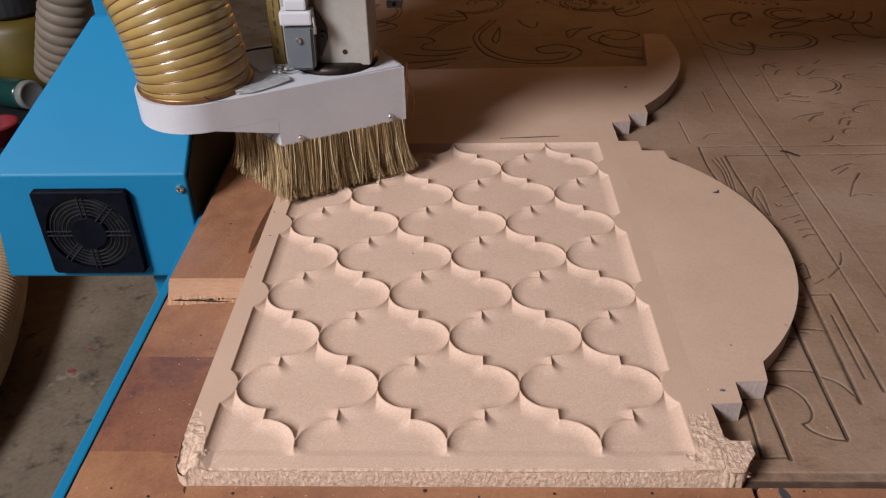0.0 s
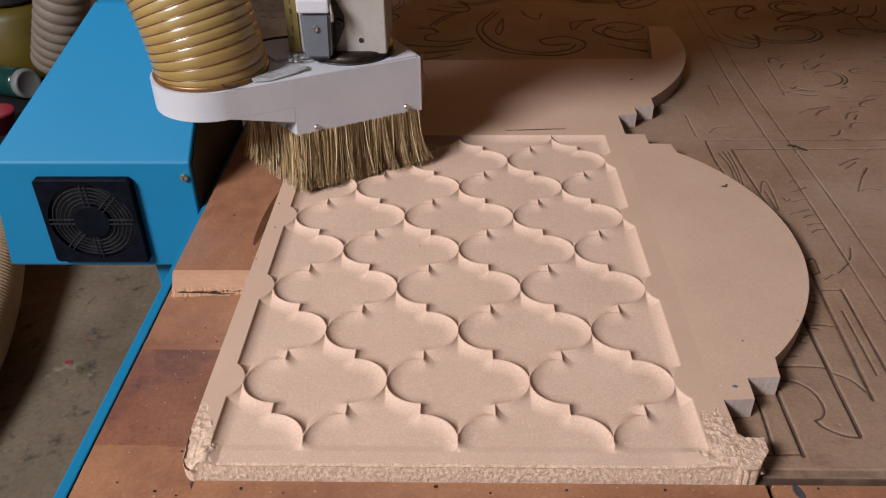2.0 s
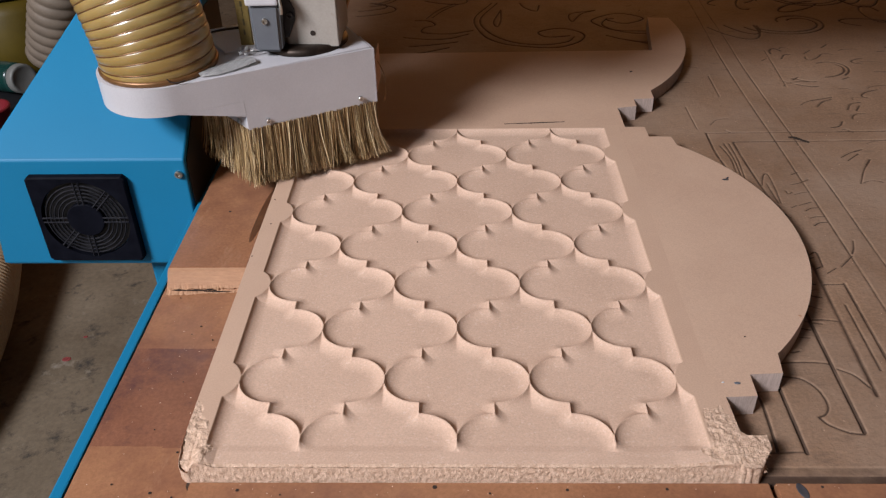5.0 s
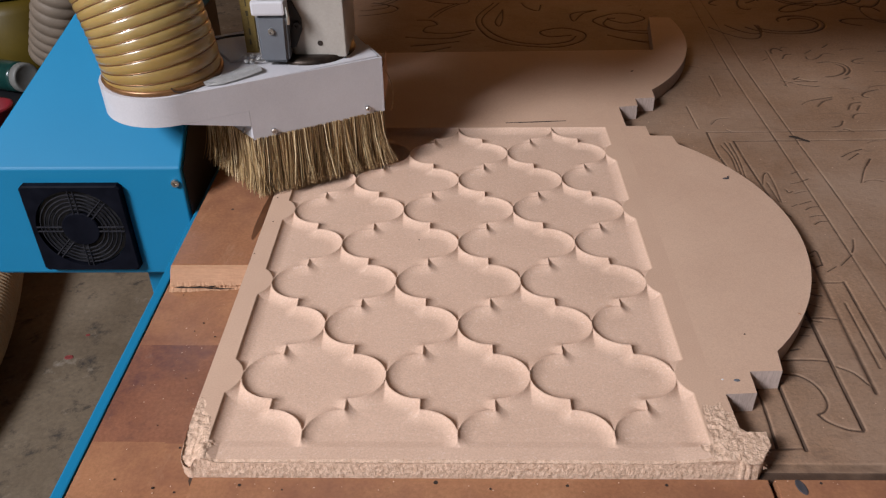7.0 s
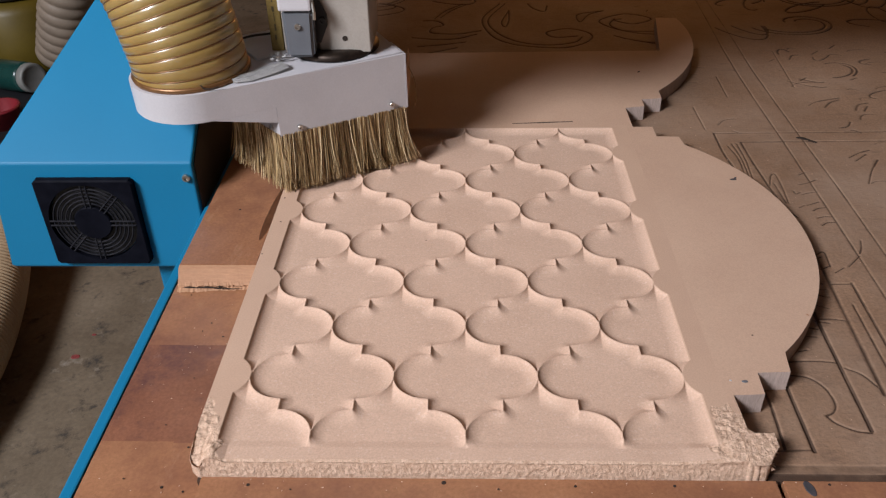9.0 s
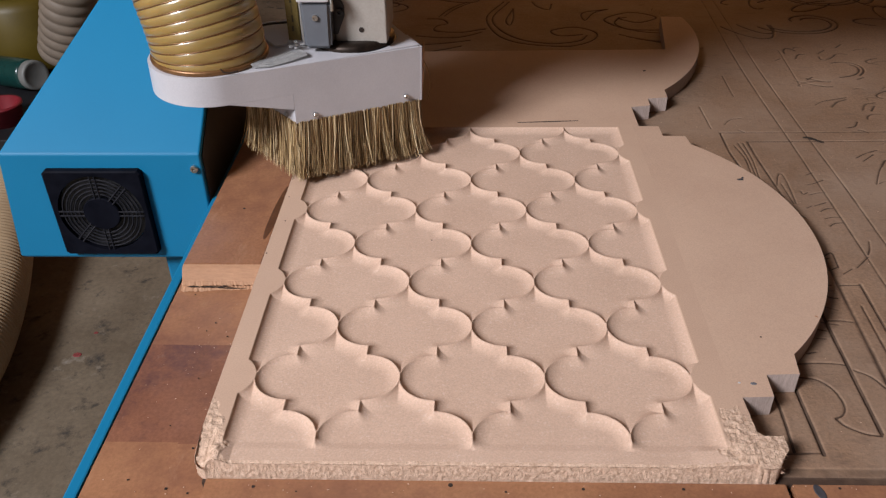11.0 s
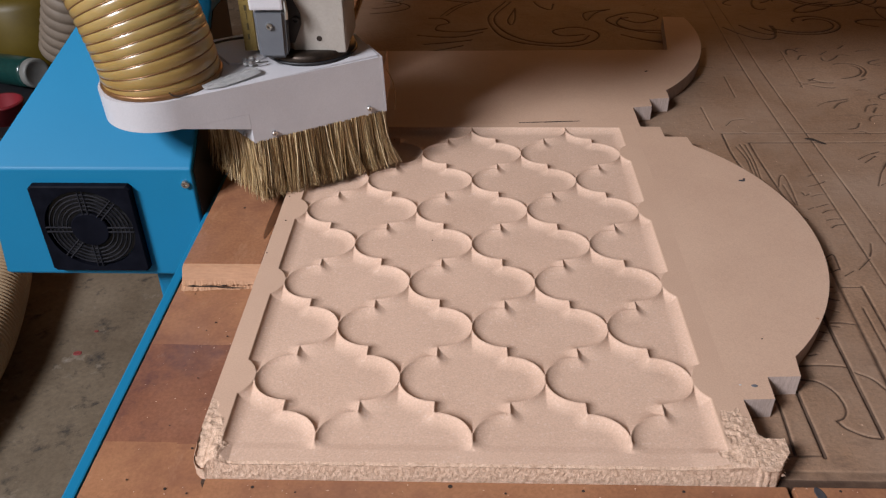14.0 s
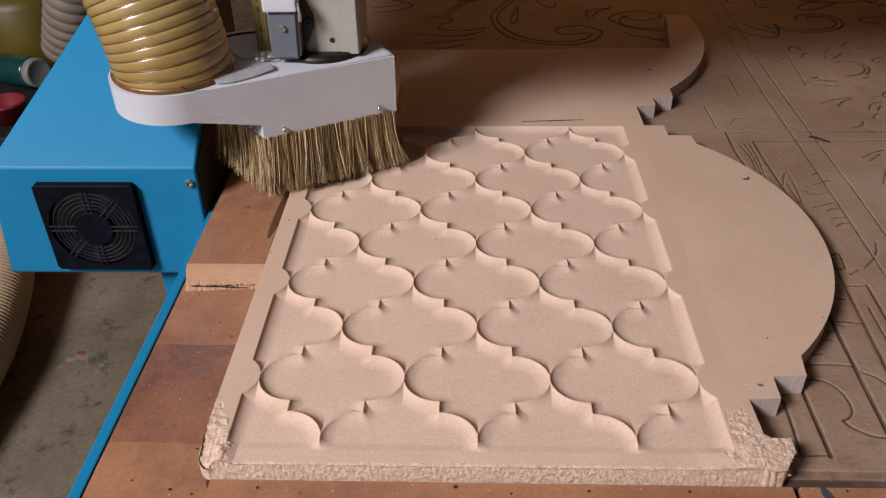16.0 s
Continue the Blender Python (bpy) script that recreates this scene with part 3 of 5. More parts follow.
front = plank("front_board", "varnished brown hardboard strip with nail holes, along the panel's torn edge", (-0.246, -0.30, BASE + 0.001), (0.284, -0.0352, UNDER + 0.0055),
              ((-0.20, -0.045, 0.0022), (-0.02, -0.041, 0.003), (0.10, -0.044, 0.002), (0.19, -0.043, 0.002), (-0.16, -0.05, 0.0012), (0.03, -0.048, 0.0015)))
front_b = plank("front_board", "varnished brown hardboard strip with dark ink scuffs", (0.289, -0.30, BASE + 0.001), (1.2, -0.0352, UNDER + 0.0055),
                ((0.33, -0.04, 0.0018), (0.45, -0.045, 0.002)))
part("ink_scuff", shifted(lathe([(0.006, UNDER + 0.0057), (0.005, UNDER + 0.0061), (0.0003, UNDER + 0.006)],
                                Matrix.Translation((0.311, -0.0445, 0)) @ pose(0, 0, 0, 0, 0, 12) @ Matrix.Diagonal((0.75, 1.5, 1, 1)), 14), (-0.289, 0.30, -BASE - 0.001)), DARK_SCUFF, front_b, "dark blue-black ink scuff")
side_board = plank("side_board", "brown varnished packing board with a chipped, layered end", (-0.366, 0.300, BASE + 0.001), (-0.266, 1.6, -0.0195),
                   ((-0.318, 0.438, 0.0024),), slope=0.004)


def chipped_end(root):
    bm = bmesh.new()
    rng = random.Random(5)
    n = 44
    rows = []
    for j, (z, y) in enumerate(((-0.0193, 0.303), (-0.0215, 0.2975), (-0.028, 0.293), (-0.034, 0.288), (-0.0375, 0.2835), (-0.0395, 0.285), (-0.0425, 0.279))):
        row = []
        for i in range(n):
            x = -0.3655 + 0.099 * i / (n - 1)
            w = 0.10 if j < 4 else 1.0
            fall = 0.006 * (i / n - 0.5) if j > 4 else 0
            row.append(bm.verts.new((x, y + w * rng.uniform(-0.0012, 0.0012) + fall, z + w * rng.uniform(-0.0006, 0.0006))))
        rows.append(row)
    for a, b in zip(rows, rows[1:]):
        for i in range(n - 1):
            bm.faces.new((a[i], a[i + 1], b[i + 1], b[i]))
    part("chipped_end", shifted(bm, (0.366, -0.300, -BASE - 0.001)), CHIPPED, root, "pale splintered end grain")


chipped_end(side_board)
_bm = bmesh.new()
_r = random.Random(12)
for _k in range(9):
    _x, _z = -0.364 + _r.uniform(0, 0.05), -0.0375 + _r.uniform(-0.0025, 0.0015)
    _l = _r.uniform(0.012, 0.04)
    tube([(_x, 0.2805, _z), (_x + _l * 0.5, 0.2812, _z + _r.uniform(-0.001, 0.001)), (_x + _l, 0.2815, _z - 0.001)], [0.0002, _r.uniform(0.0005, 0.0011), 0.0002], 5, _bm)
part("splinter_crack", shifted(_bm, (0.366, -0.300, -BASE - 0.001)), DARK_HOLE, side_board, "dark splits in the end grain")
part("glue_stain", shifted(lathe([(1.0, -0.0193), (0.8, -0.019), (0.02, -0.0189)], Matrix.Translation((-0.2705, 0.43, 0)) @ pose(0, 0, 0, 0, 0, -3) @ Matrix.Diagonal((0.006, 0.07, 1, 1)), 24), (0.366, -0.300, -BASE - 0.001)), DARK_STAIN, side_board, "dark brown glue stain")


def base_marks():
    rng = random.Random(3)
    for x, y, r in ((-0.305, 0.215, 0.002), (-0.312, 0.20, 0.0016), (-0.285, 0.19, 0.002), (-0.275, 0.155, 0.002), (-0.300, 0.12, 0.0015), (-0.278, 0.02, 0.0026),
                    (-0.262, 0.115, 0.002), (-0.33, -0.02, 0.002), (-0.29, -0.03, 0.003), (-0.268, -0.035, 0.0022), (-0.345, 0.27, 0.0015), (-0.31, 0.05, 0.0014)):
        ob = part("nail_hole", shifted(lathe([(r * 0.5, BASE + 0.0008), (r * 0.42, BASE + 0.0013), (0.0003, BASE + 0.001)], Matrix.Translation((x, y, 0)), 10)), DARK_HOLE, table)


base_marks()

# ---- the carved panel ----
PITCH, ROW = 0.148, 0.0813      # lantern cells: width, half height
Y_A = -0.001                    # first row of junctions
CARVE_X, CARVE_Y0, CARVE_Y1 = 0.2345, -0.009, 0.6545


REBATE = 0.0060


def cell_heights(xs, ys, depth=0.0070, reach=0.0155):
    """Coved pockets in the shape of Moorish lanterns."""
    hw = PITCH / 2
    th = np.linspace(0, np.pi / 2, 90)
    lobe = np.stack([hw * (0.5 + 0.5 * np.cos(th)), ROW * 0.408 * np.sin(th)], 1)
    rest = np.stack([hw - lobe[::-1, 0], ROW - lobe[::-1, 1]], 1)
    step = np.stack([np.full(30, hw * 0.5), np.linspace(lobe[-1, 1], rest[0, 1], 30)], 1)
    quarter = np.concatenate([lobe, step, rest])
    edge = np.concatenate([quarter * (sx, sy) for sx in (1, -1) for sy in (1, -1)])
    X, Y = np.meshgrid(xs, ys)
    # the owner is the cell whose outline holds the point
    best = np.full(X.shape, np.inf)
    cxs, cys = np.zeros(X.shape), np.zeros(X.shape)
    v_at = (Y - Y_A) / ROW
    for j in range(-1, 10):
        shift = 0.5 if j % 2 == 0 else 0.0
        for i in range(-3, 4):
            cx, cy = (i + shift) * PITCH, Y_A + j * ROW
            u, v = np.abs(X - cx) / hw, np.abs(Y - cy) / ROW
            lim = np.where(u >= 0.5, 0.408 * np.sqrt(np.clip(1 - ((u - 0.5) / 0.5) ** 2, 0, 1)),
                           1 - 0.408 * np.sqrt(np.clip(1 - ((0.5 - u) / 0.5) ** 2, 0, 1)))
            inside = (u <= 1) & (v <= lim + 1e-9)
            cxs[inside], cys[inside] = cx, cy
            best[inside] = 0
    px, py = np.abs(X - cxs).ravel(), np.abs(Y - cys).ravel()
    d = np.full(px.shape, 1.0)
    near = np.concatenate([quarter, quarter * (-1, 1), quarter * (1, -1)])
    for qx, qy in near:
        np.minimum(d, (px - qx) ** 2 + (py - qy) ** 2, out=d)
    d = np.sqrt(d).reshape(X.shape)
    # the sheet's corners nearest to an outline move onto it, so that the crests run clean
    h = 0.55 * (ys[1] - ys[0])
    X, Y = X.copy(), Y.copy()
    th = np.linspace(0, np.pi / 2, 420)
    lobe = np.stack([hw * (0.5 + 0.5 * np.cos(th)), ROW * 0.408 * np.sin(th)], 1)
    rest = np.stack([hw - lobe[::-1, 0], ROW - lobe[::-1, 1]], 1)
    step = np.stack([np.full(60, hw * 0.5), np.linspace(lobe[-1, 1], rest[0, 1], 60)], 1)
    dense = np.concatenate([lobe, step, rest])
    iy, ix = np.nonzero((d < 1.2 * h) & (best == 0) & (np.abs(X) < CARVE_X) & (Y < CARVE_Y1) & (np.abs(cxs) < 1.51 * PITCH))
    for k in range(0, len(iy), 4000):
        a, b = iy[k:k + 4000], ix[k:k + 4000]
        lx, ly = X[a, b] - cxs[a, b], Y[a, b] - cys[a, b]
        q = dense[np.argmin((np.abs(lx)[:, None] - dense[None, :, 0]) ** 2 + (np.abs(ly)[:, None] - dense[None, :, 1]) ** 2, 1)]
        X[a, b], Y[a, b] = cxs[a, b] + np.where(lx < 0, -1, 1) * q[:, 0], cys[a, b] + np.where(ly < 0, -1, 1) * q[:, 1]
    d[iy, ix] = 0
    edge_x, edge_y = np.abs(np.abs(X) - CARVE_X) < h, np.abs(Y - CARVE_Y1) < h
    X[edge_x] = np.sign(X[edge_x]) * CARVE_X
    Y[edge_y] = CARVE_Y1
    d = np.minimum(d, CARVE_X - np.abs(X))
    d = np.minimum(d, CARVE_Y1 - Y)
    ok = (best == 0) & (np.abs(cxs) < 1.51 * PITCH) & (d > 0)
    t = np.clip(d / reach, 0, 1)
    z = np.where(ok, -depth * (1 - (1 - t) ** 2) ** 0.70, 0.0)
    # a flat rebate runs in front of the first row
    ts = np.minimum(np.clip((CARVE_X + 0.003 + X) / 0.013, 0, 1), np.clip((0.256 - X) / 0.055, 0, 1))
    front = -REBATE * ts
    k = np.clip((CARVE_Y0 + 0.006 - Y) / 0.008, 0, 1)
    return X, Y, np.where(Y < CARVE_Y0 + 0.006, front * k + np.minimum(z, 0) * (1 - k), z)


ARC_C, ARC_R = (0.101, 0.356), 0.335


def lobe_arc(cy, a0, a1, n):
    return [(ARC_C[0] + ARC_R * math.cos(radians(a0 + (a1 - a0) * k / (n - 1))), cy + ARC_R * math.sin(radians(a0 + (a1 - a0) * k / (n - 1)))) for k in range(n)]


def lumps(xs, ys, seed):
    """Worm-eaten fibre: rounded lumps between deep creases, 0 to about 1.4."""
    out = np.zeros((len(ys), len(xs)))
    for k, (scale, weight) in enumerate(((0.0085, 0.75), (0.0044, 0.45), (0.0021, 0.3))):
        out += weight * (1 - np.abs(2 * value_noise(xs, ys, scale, seed + k) - 1) ** 0.7 * 1.0)
    return out


def corner_fall(x, y):
    """How far the broken near corner by the packing board has crumbled away."""
    a = np.clip((0.014 - y) / 0.047, 0, 1) * np.clip((-0.2375 - x) / 0.010, 0, 1)
    return 0.0125 * a ** 1.4


def panel():
    root = thing("carved_panel", "fresh tan MDF panel carved with lantern-shaped pockets, scalloped edge", "panel", at=(0, 0.35, UNDER))
    o = (0, -0.35, -UNDER)
    x0, x1, y0, y1 = -0.258, 0.258, -0.033, 0.664
    xs, ys = np.linspace(x0, x1, 600), np.linspace(y0 + 0.0036, y1, 810)
    X, Y, z = cell_heights(xs, ys)
    rough = lumps(xs, ys, 21)
    warp = 0.010 * (value_noise(xs, ys, 0.01, 24) - 0.5)
    torn = (X < np.minimum(-0.2315 + warp * 0.6 - np.clip(Y, 0, 1) * 0.50, np.where(Y > -0.006, -0.2345, 0))) & (Y < 0.050)
    torn |= (X > 0.2405 + warp) & (Y < 0.042 + warp) & (X > 0.222 + (Y + 0.033) * 0.25)
    torn |= (X > 0.226 + 2 * warp - 0.3 * Y) & (Y < -0.006 + warp)
    edge_fade = np.clip((0.050 - Y) / 0.012, 0, 1)
    z = np.where(torn, z + edge_fade * 0.0026 * (rough - 0.85) - corner_fall(X, Y), z)
    front_chip = np.clip(1 - (Y - y0 - 0.0036) / (0.003 + 0.35 * np.abs(warp)), 0, 1)
    z -= 0.0022 * front_chip * (0.3 + rough * 0.6)
    rc, cx0, cy0 = 0.012, x0 + 0.012, y0 + 0.012
    whole = ~((X < cx0) & (Y < cy0) & (np.hypot(X - cx0, Y - cy0) > rc))[:-1, :-1]
    me = grid_mesh("carved_face", X, Y, z, MDF, whole)
    me.materials.append(MDF_TORN)
    me.materials.append(MDF_CUT)
    tq = torn[:-1, :-1] | (front_chip[:-1, :-1] > 0.05)
    me.polygons.foreach_set("material_index", np.where(tq, 1, np.where(z[:-1, :-1] < -0.0012, 2, 0))[whole].astype(np.int32))
    face = new("carved_face", me)
    face.parent, face.location = root, o

    # plain remainder of the panel, flush with the carved part
    outer = [(x1, y0)]
    rng = random.Random(9)
    ragged = [(0.262, -0.0345), (0.268, -0.035), (0.276, -0.033), (0.281, -0.026), (0.2825, -0.019), (0.286, -0.012), (0.2875, -0.005), (0.2855, 0.0005), (0.279, 0.003), (0.274, 0.004)]
    for (xa, ya), (xb, yb) in zip(ragged, ragged[1:]):
        for k in range(4):
            outer.append((xa + (xb - xa) * k / 4 + rng.uniform(-0.0013, 0.0013), ya + (yb - ya) * k / 4 + rng.uniform(-0.0013, 0.0013)))
    smooth_from = len(outer)
    outer += [(0.2715, 0.0045), (0.267, 0.009), (0.2655, 0.054), (0.297, 0.0555), (0.2985, 0.0865), (0.3325, 0.088)]
    outer += lobe_arc(ARC_C[1], -45.3, 45.3, 56)
    outer += [(0.3335, 0.622), (0.2995, 0.6235), (0.299, 0.657), (0.268, 0.658), (0.268, 0.7295), (0.3005, 0.736), (0.301, 0.764), (0.3355, 0.768)]
    outer += [(0.012 + 0.442 * math.cos(radians(-42.7 + 53 * k / 43)), 1.10 + 0.442 * math.sin(radians(-42.7 + 53 * k / 43))) for k in range(44)]
    outer += [(0.404, 1.182), (0.3765, 0.992), (x0 - 0.004, 0.985), (x0 - 0.003, y1)]
    inner = [(x0, y1), (x1, y1)]
    bm = bmesh.new()
    loop = [bm.verts.new((x, y, 0)) for x, y in outer + inner]
    f = bm.faces.new(loop)
    f.normal_update()
    bmesh.ops.triangulate(bm, faces=[f], ngon_method="EAR_CLIP")
    plain = part("plain_face", shifted(bm, o), MDF, root)
    if plain.data.polygons[0].normal.z < 0:
        plain.data.flip_normals()

    # worm-eaten corner on top of the right remainder
    xs2, ys2 = np.linspace(0.2578, 0.2905, 66), np.linspace(-0.036, 0.034, 130)
    r2 = lumps(xs2, ys2, 31)
    Xq, Yq = np.meshgrid(xs2, ys2)
    ok = (Xq < 0.2655 + np.where(Yq < 0.003, np.minimum(0.0235, 0.75 * (Yq + 0.045)), 0)) & (Yq < 0.030 + 0.008 * (value_noise(xs2, ys2, 0.006, 34) - 0.5))
    torn_me = grid_mesh("torn_corner", xs2, ys2, 0.0003 + np.maximum(0, 0.0013 * (r2 - 0.35)) * np.clip((0.034 - Yq) / 0.010, 0.1, 1), MDF_TORN, ok[:-1, :-1])
    ob = new("torn_corner", torn_me)
    ob.parent, ob.location = root, o
    tagged(ob, "torn fibrous corner of the panel")

    # frayed fibres that stand out from the broken corner
    for k, (fx, fy, fz) in enumerate(((0.2835, 0.003, -0.004), (0.2845, -0.012, -0.007), (0.280, -0.024, -0.012), (0.2865, -0.004, -0.010))):
        bm = bmesh.new()
        for q in range(16):
            a, e, l = rng.uniform(-0.6, 0.9), rng.uniform(-0.3, 0.9), rng.uniform(0.002, 0.0052)
            p = Vector((fx + rng.uniform(-0.002, 0.001), fy + rng.uniform(-0.004, 0.004), fz + rng.uniform(-0.003, 0.003)))
            d = Vector((math.cos(a), math.sin(a), math.sin(e)))
            tube([p, p + d * l * 0.6, p + d * l + Vector((0, 0, -0.0006))], [0.0011, 0.0008, 0.0002], 5, bm)
        part("frayed_tuft", shifted(bm, o), MDF_TORN, root, "pale frayed fibres")

    # cut sides
    bm = bmesh.new()

    def wall_strip(pts, levels, jitter=0.0, rebate=False):
        low = lambda x, y: -REBATE * min(1.0, max(0.0, (CARVE_X + 0.003 + x) / 0.013), max(0.0, (0.256 - x) / 0.055)) if rebate and y < 0 else 0.0
        rows = []
        for zz in levels:
            row = []
            for x, y in pts:
                lip = 0.0036 * min(1.0, (zz - UNDER) / 0.018) if rebate and x > x0 and y <= y0 else 0.0
                h = max(UNDER, min(zz, low(x, y) - 0.0006 + (0.0022 if x < -0.24 and y < 0.02 else 0.0) - float(corner_fall(x, y)) if rebate else zz))
                p = Vector((x, y, zz))
                n1, n2 = noise.noise(p * 300), noise.noise(p * 900)
                n3 = noise.noise(p * 340 + Vector((7, 3, 1)))
                row.append(bm.verts.new((x + jitter * n3, y + lip + jitter * (n1 + 0.7 * n2), h + 0.25 * jitter * n2 * (zz > UNDER))))
            rows.append(row)
        for a, b in zip(rows, rows[1:]):
            for i in range(len(pts) - 1):
                bm.faces.new((a[i], a[i + 1], b[i + 1], b[i]))

    wall_strip(outer[smooth_from:-1], (0.0, UNDER))
    wall_strip([outer[-2], outer[-1], (x0, y1), (x0, 0.058)], (0.0, UNDER))
    part("cut_side", shifted(bm, o), MDF_EDGE, root, "grey-brown cut edge of the panel")
    bm = bmesh.new()
    steps = [x0 + (x1 - x0) * k / 620 for k in range(621)]
    wall_strip([(x0, 0.06 - 0.0012 * k) for k in range(65)] + [(x0 + rc - rc * math.cos(k * math.pi / 40), y0 + rc - rc * math.sin(k * math.pi / 40)) for k in range(20)] + [(x, y0) for x in steps if x > x0 + rc] + outer[:smooth_from + 1], [-0.0008 - 0.00102 * k for k in range(24)] + [UNDER], 0.0007, True)
    part("torn_side", shifted(bm, o), MDF_TORN, root, "torn fibrous front edge of the panel", True)

    # small things on its face
    def speck(x, y, r, flat, name="pit", mat=DARK_HOLE, turn=0):
        m = Matrix.Translation((x, y, 0)) @ pose(0, 0, 0, 0, 0, turn) @ Matrix.Diagonal((1, flat, 1, 1))
        part(name, shifted(lathe([(r, 0.0002), (r * 0.8, 0.0007), (0.0002, 0.0005)], m, 9), o), mat, root)

    speck(0.381, 0.486, 0.005, 0.5, "chip", DARK_SCUFF)
    speck(0.385, 0.490, 0.004, 0.4, "chip", DARK_SCUFF, 60)
    speck(0.282, 0.0735, 0.0034, 0.6, "nail_head", GREY)
    speck(0.268, 0.0745, 0.0014, 0.7, "nail_head", CLAMP)
    speck(0.317, 0.885, 0.004, 0.5, "chip", DARK_HOLE, 40)
    speck(0.381, 0.18, 0.002, 0.5, "chip", CHIPPED, -40)
    for x, y in ((-0.252, 0.437), (-0.2555, 0.30), (-0.2475, 0.52), (-0.246, 0.375), (0.31, 0.145), (-0.05, 0.33), (-0.12, 0.61)):
        speck(x, y, 0.0011, 0.8)
    bm = bmesh.new()
    for k in range(3):
        tube([(0.076 + 0.02 * k, 0.671 + 0.0007 * k, 0.0002), (0.15 + 0.012 * k, 0.6765 + 0.0005 * k, 0.0002)], 0.0006, 5, bm)
    part("saw_scratch", shifted(bm, o), DARK_HOLE, root, "dark scratch in the surface")
    return root


panel()


def crumbs():
    """Fine router chips left on the spoilboard and the front boards."""
    rng = random.Random(21)
    verts, faces = [], []
    for k in range(240):
        if k < 150:
            x, y, z = rng.uniform(0.28, 0.75), rng.uniform(-0.02, 0.75), UNDER
            if (x - 0.101) ** 2 + (y - 0.356) ** 2 < 0.35 ** 2 or (x < 0.30 and y < 0.06):
                continue
        elif k < 200:
            x, y, z = rng.uniform(-0.24, 0.6), rng.uniform(-0.06, -0.037), UNDER + 0.0056
        else:
            x, y, z = rng.uniform(-0.365, -0.27), rng.uniform(-0.05, 0.27), BASE + 0.0008
        s = rng.uniform(0.0003, 0.0008)
        i = len(verts)
        for q in range(4):
            a = q * 1.57 + rng.uniform(-0.4, 0.4)
            verts.append((x + s * math.cos(a) * rng.uniform(0.6, 1.6), y + s * math.sin(a), z + 0.0002))
        verts.append((x, y, z + s * 0.9))
        faces += [(i + q, i + (q + 1) % 4, i + 4) for q in range(4)]
    me = bpy.data.meshes.new("wood_crumbs")
    me.from_pydata(verts, [], faces)
    me.materials.append(MDF_TORN)
    tagged(new("wood_crumbs", me), "pale router dust crumbs scattered over the boards", "wood crumbs", kind="stuff")


crumbs()

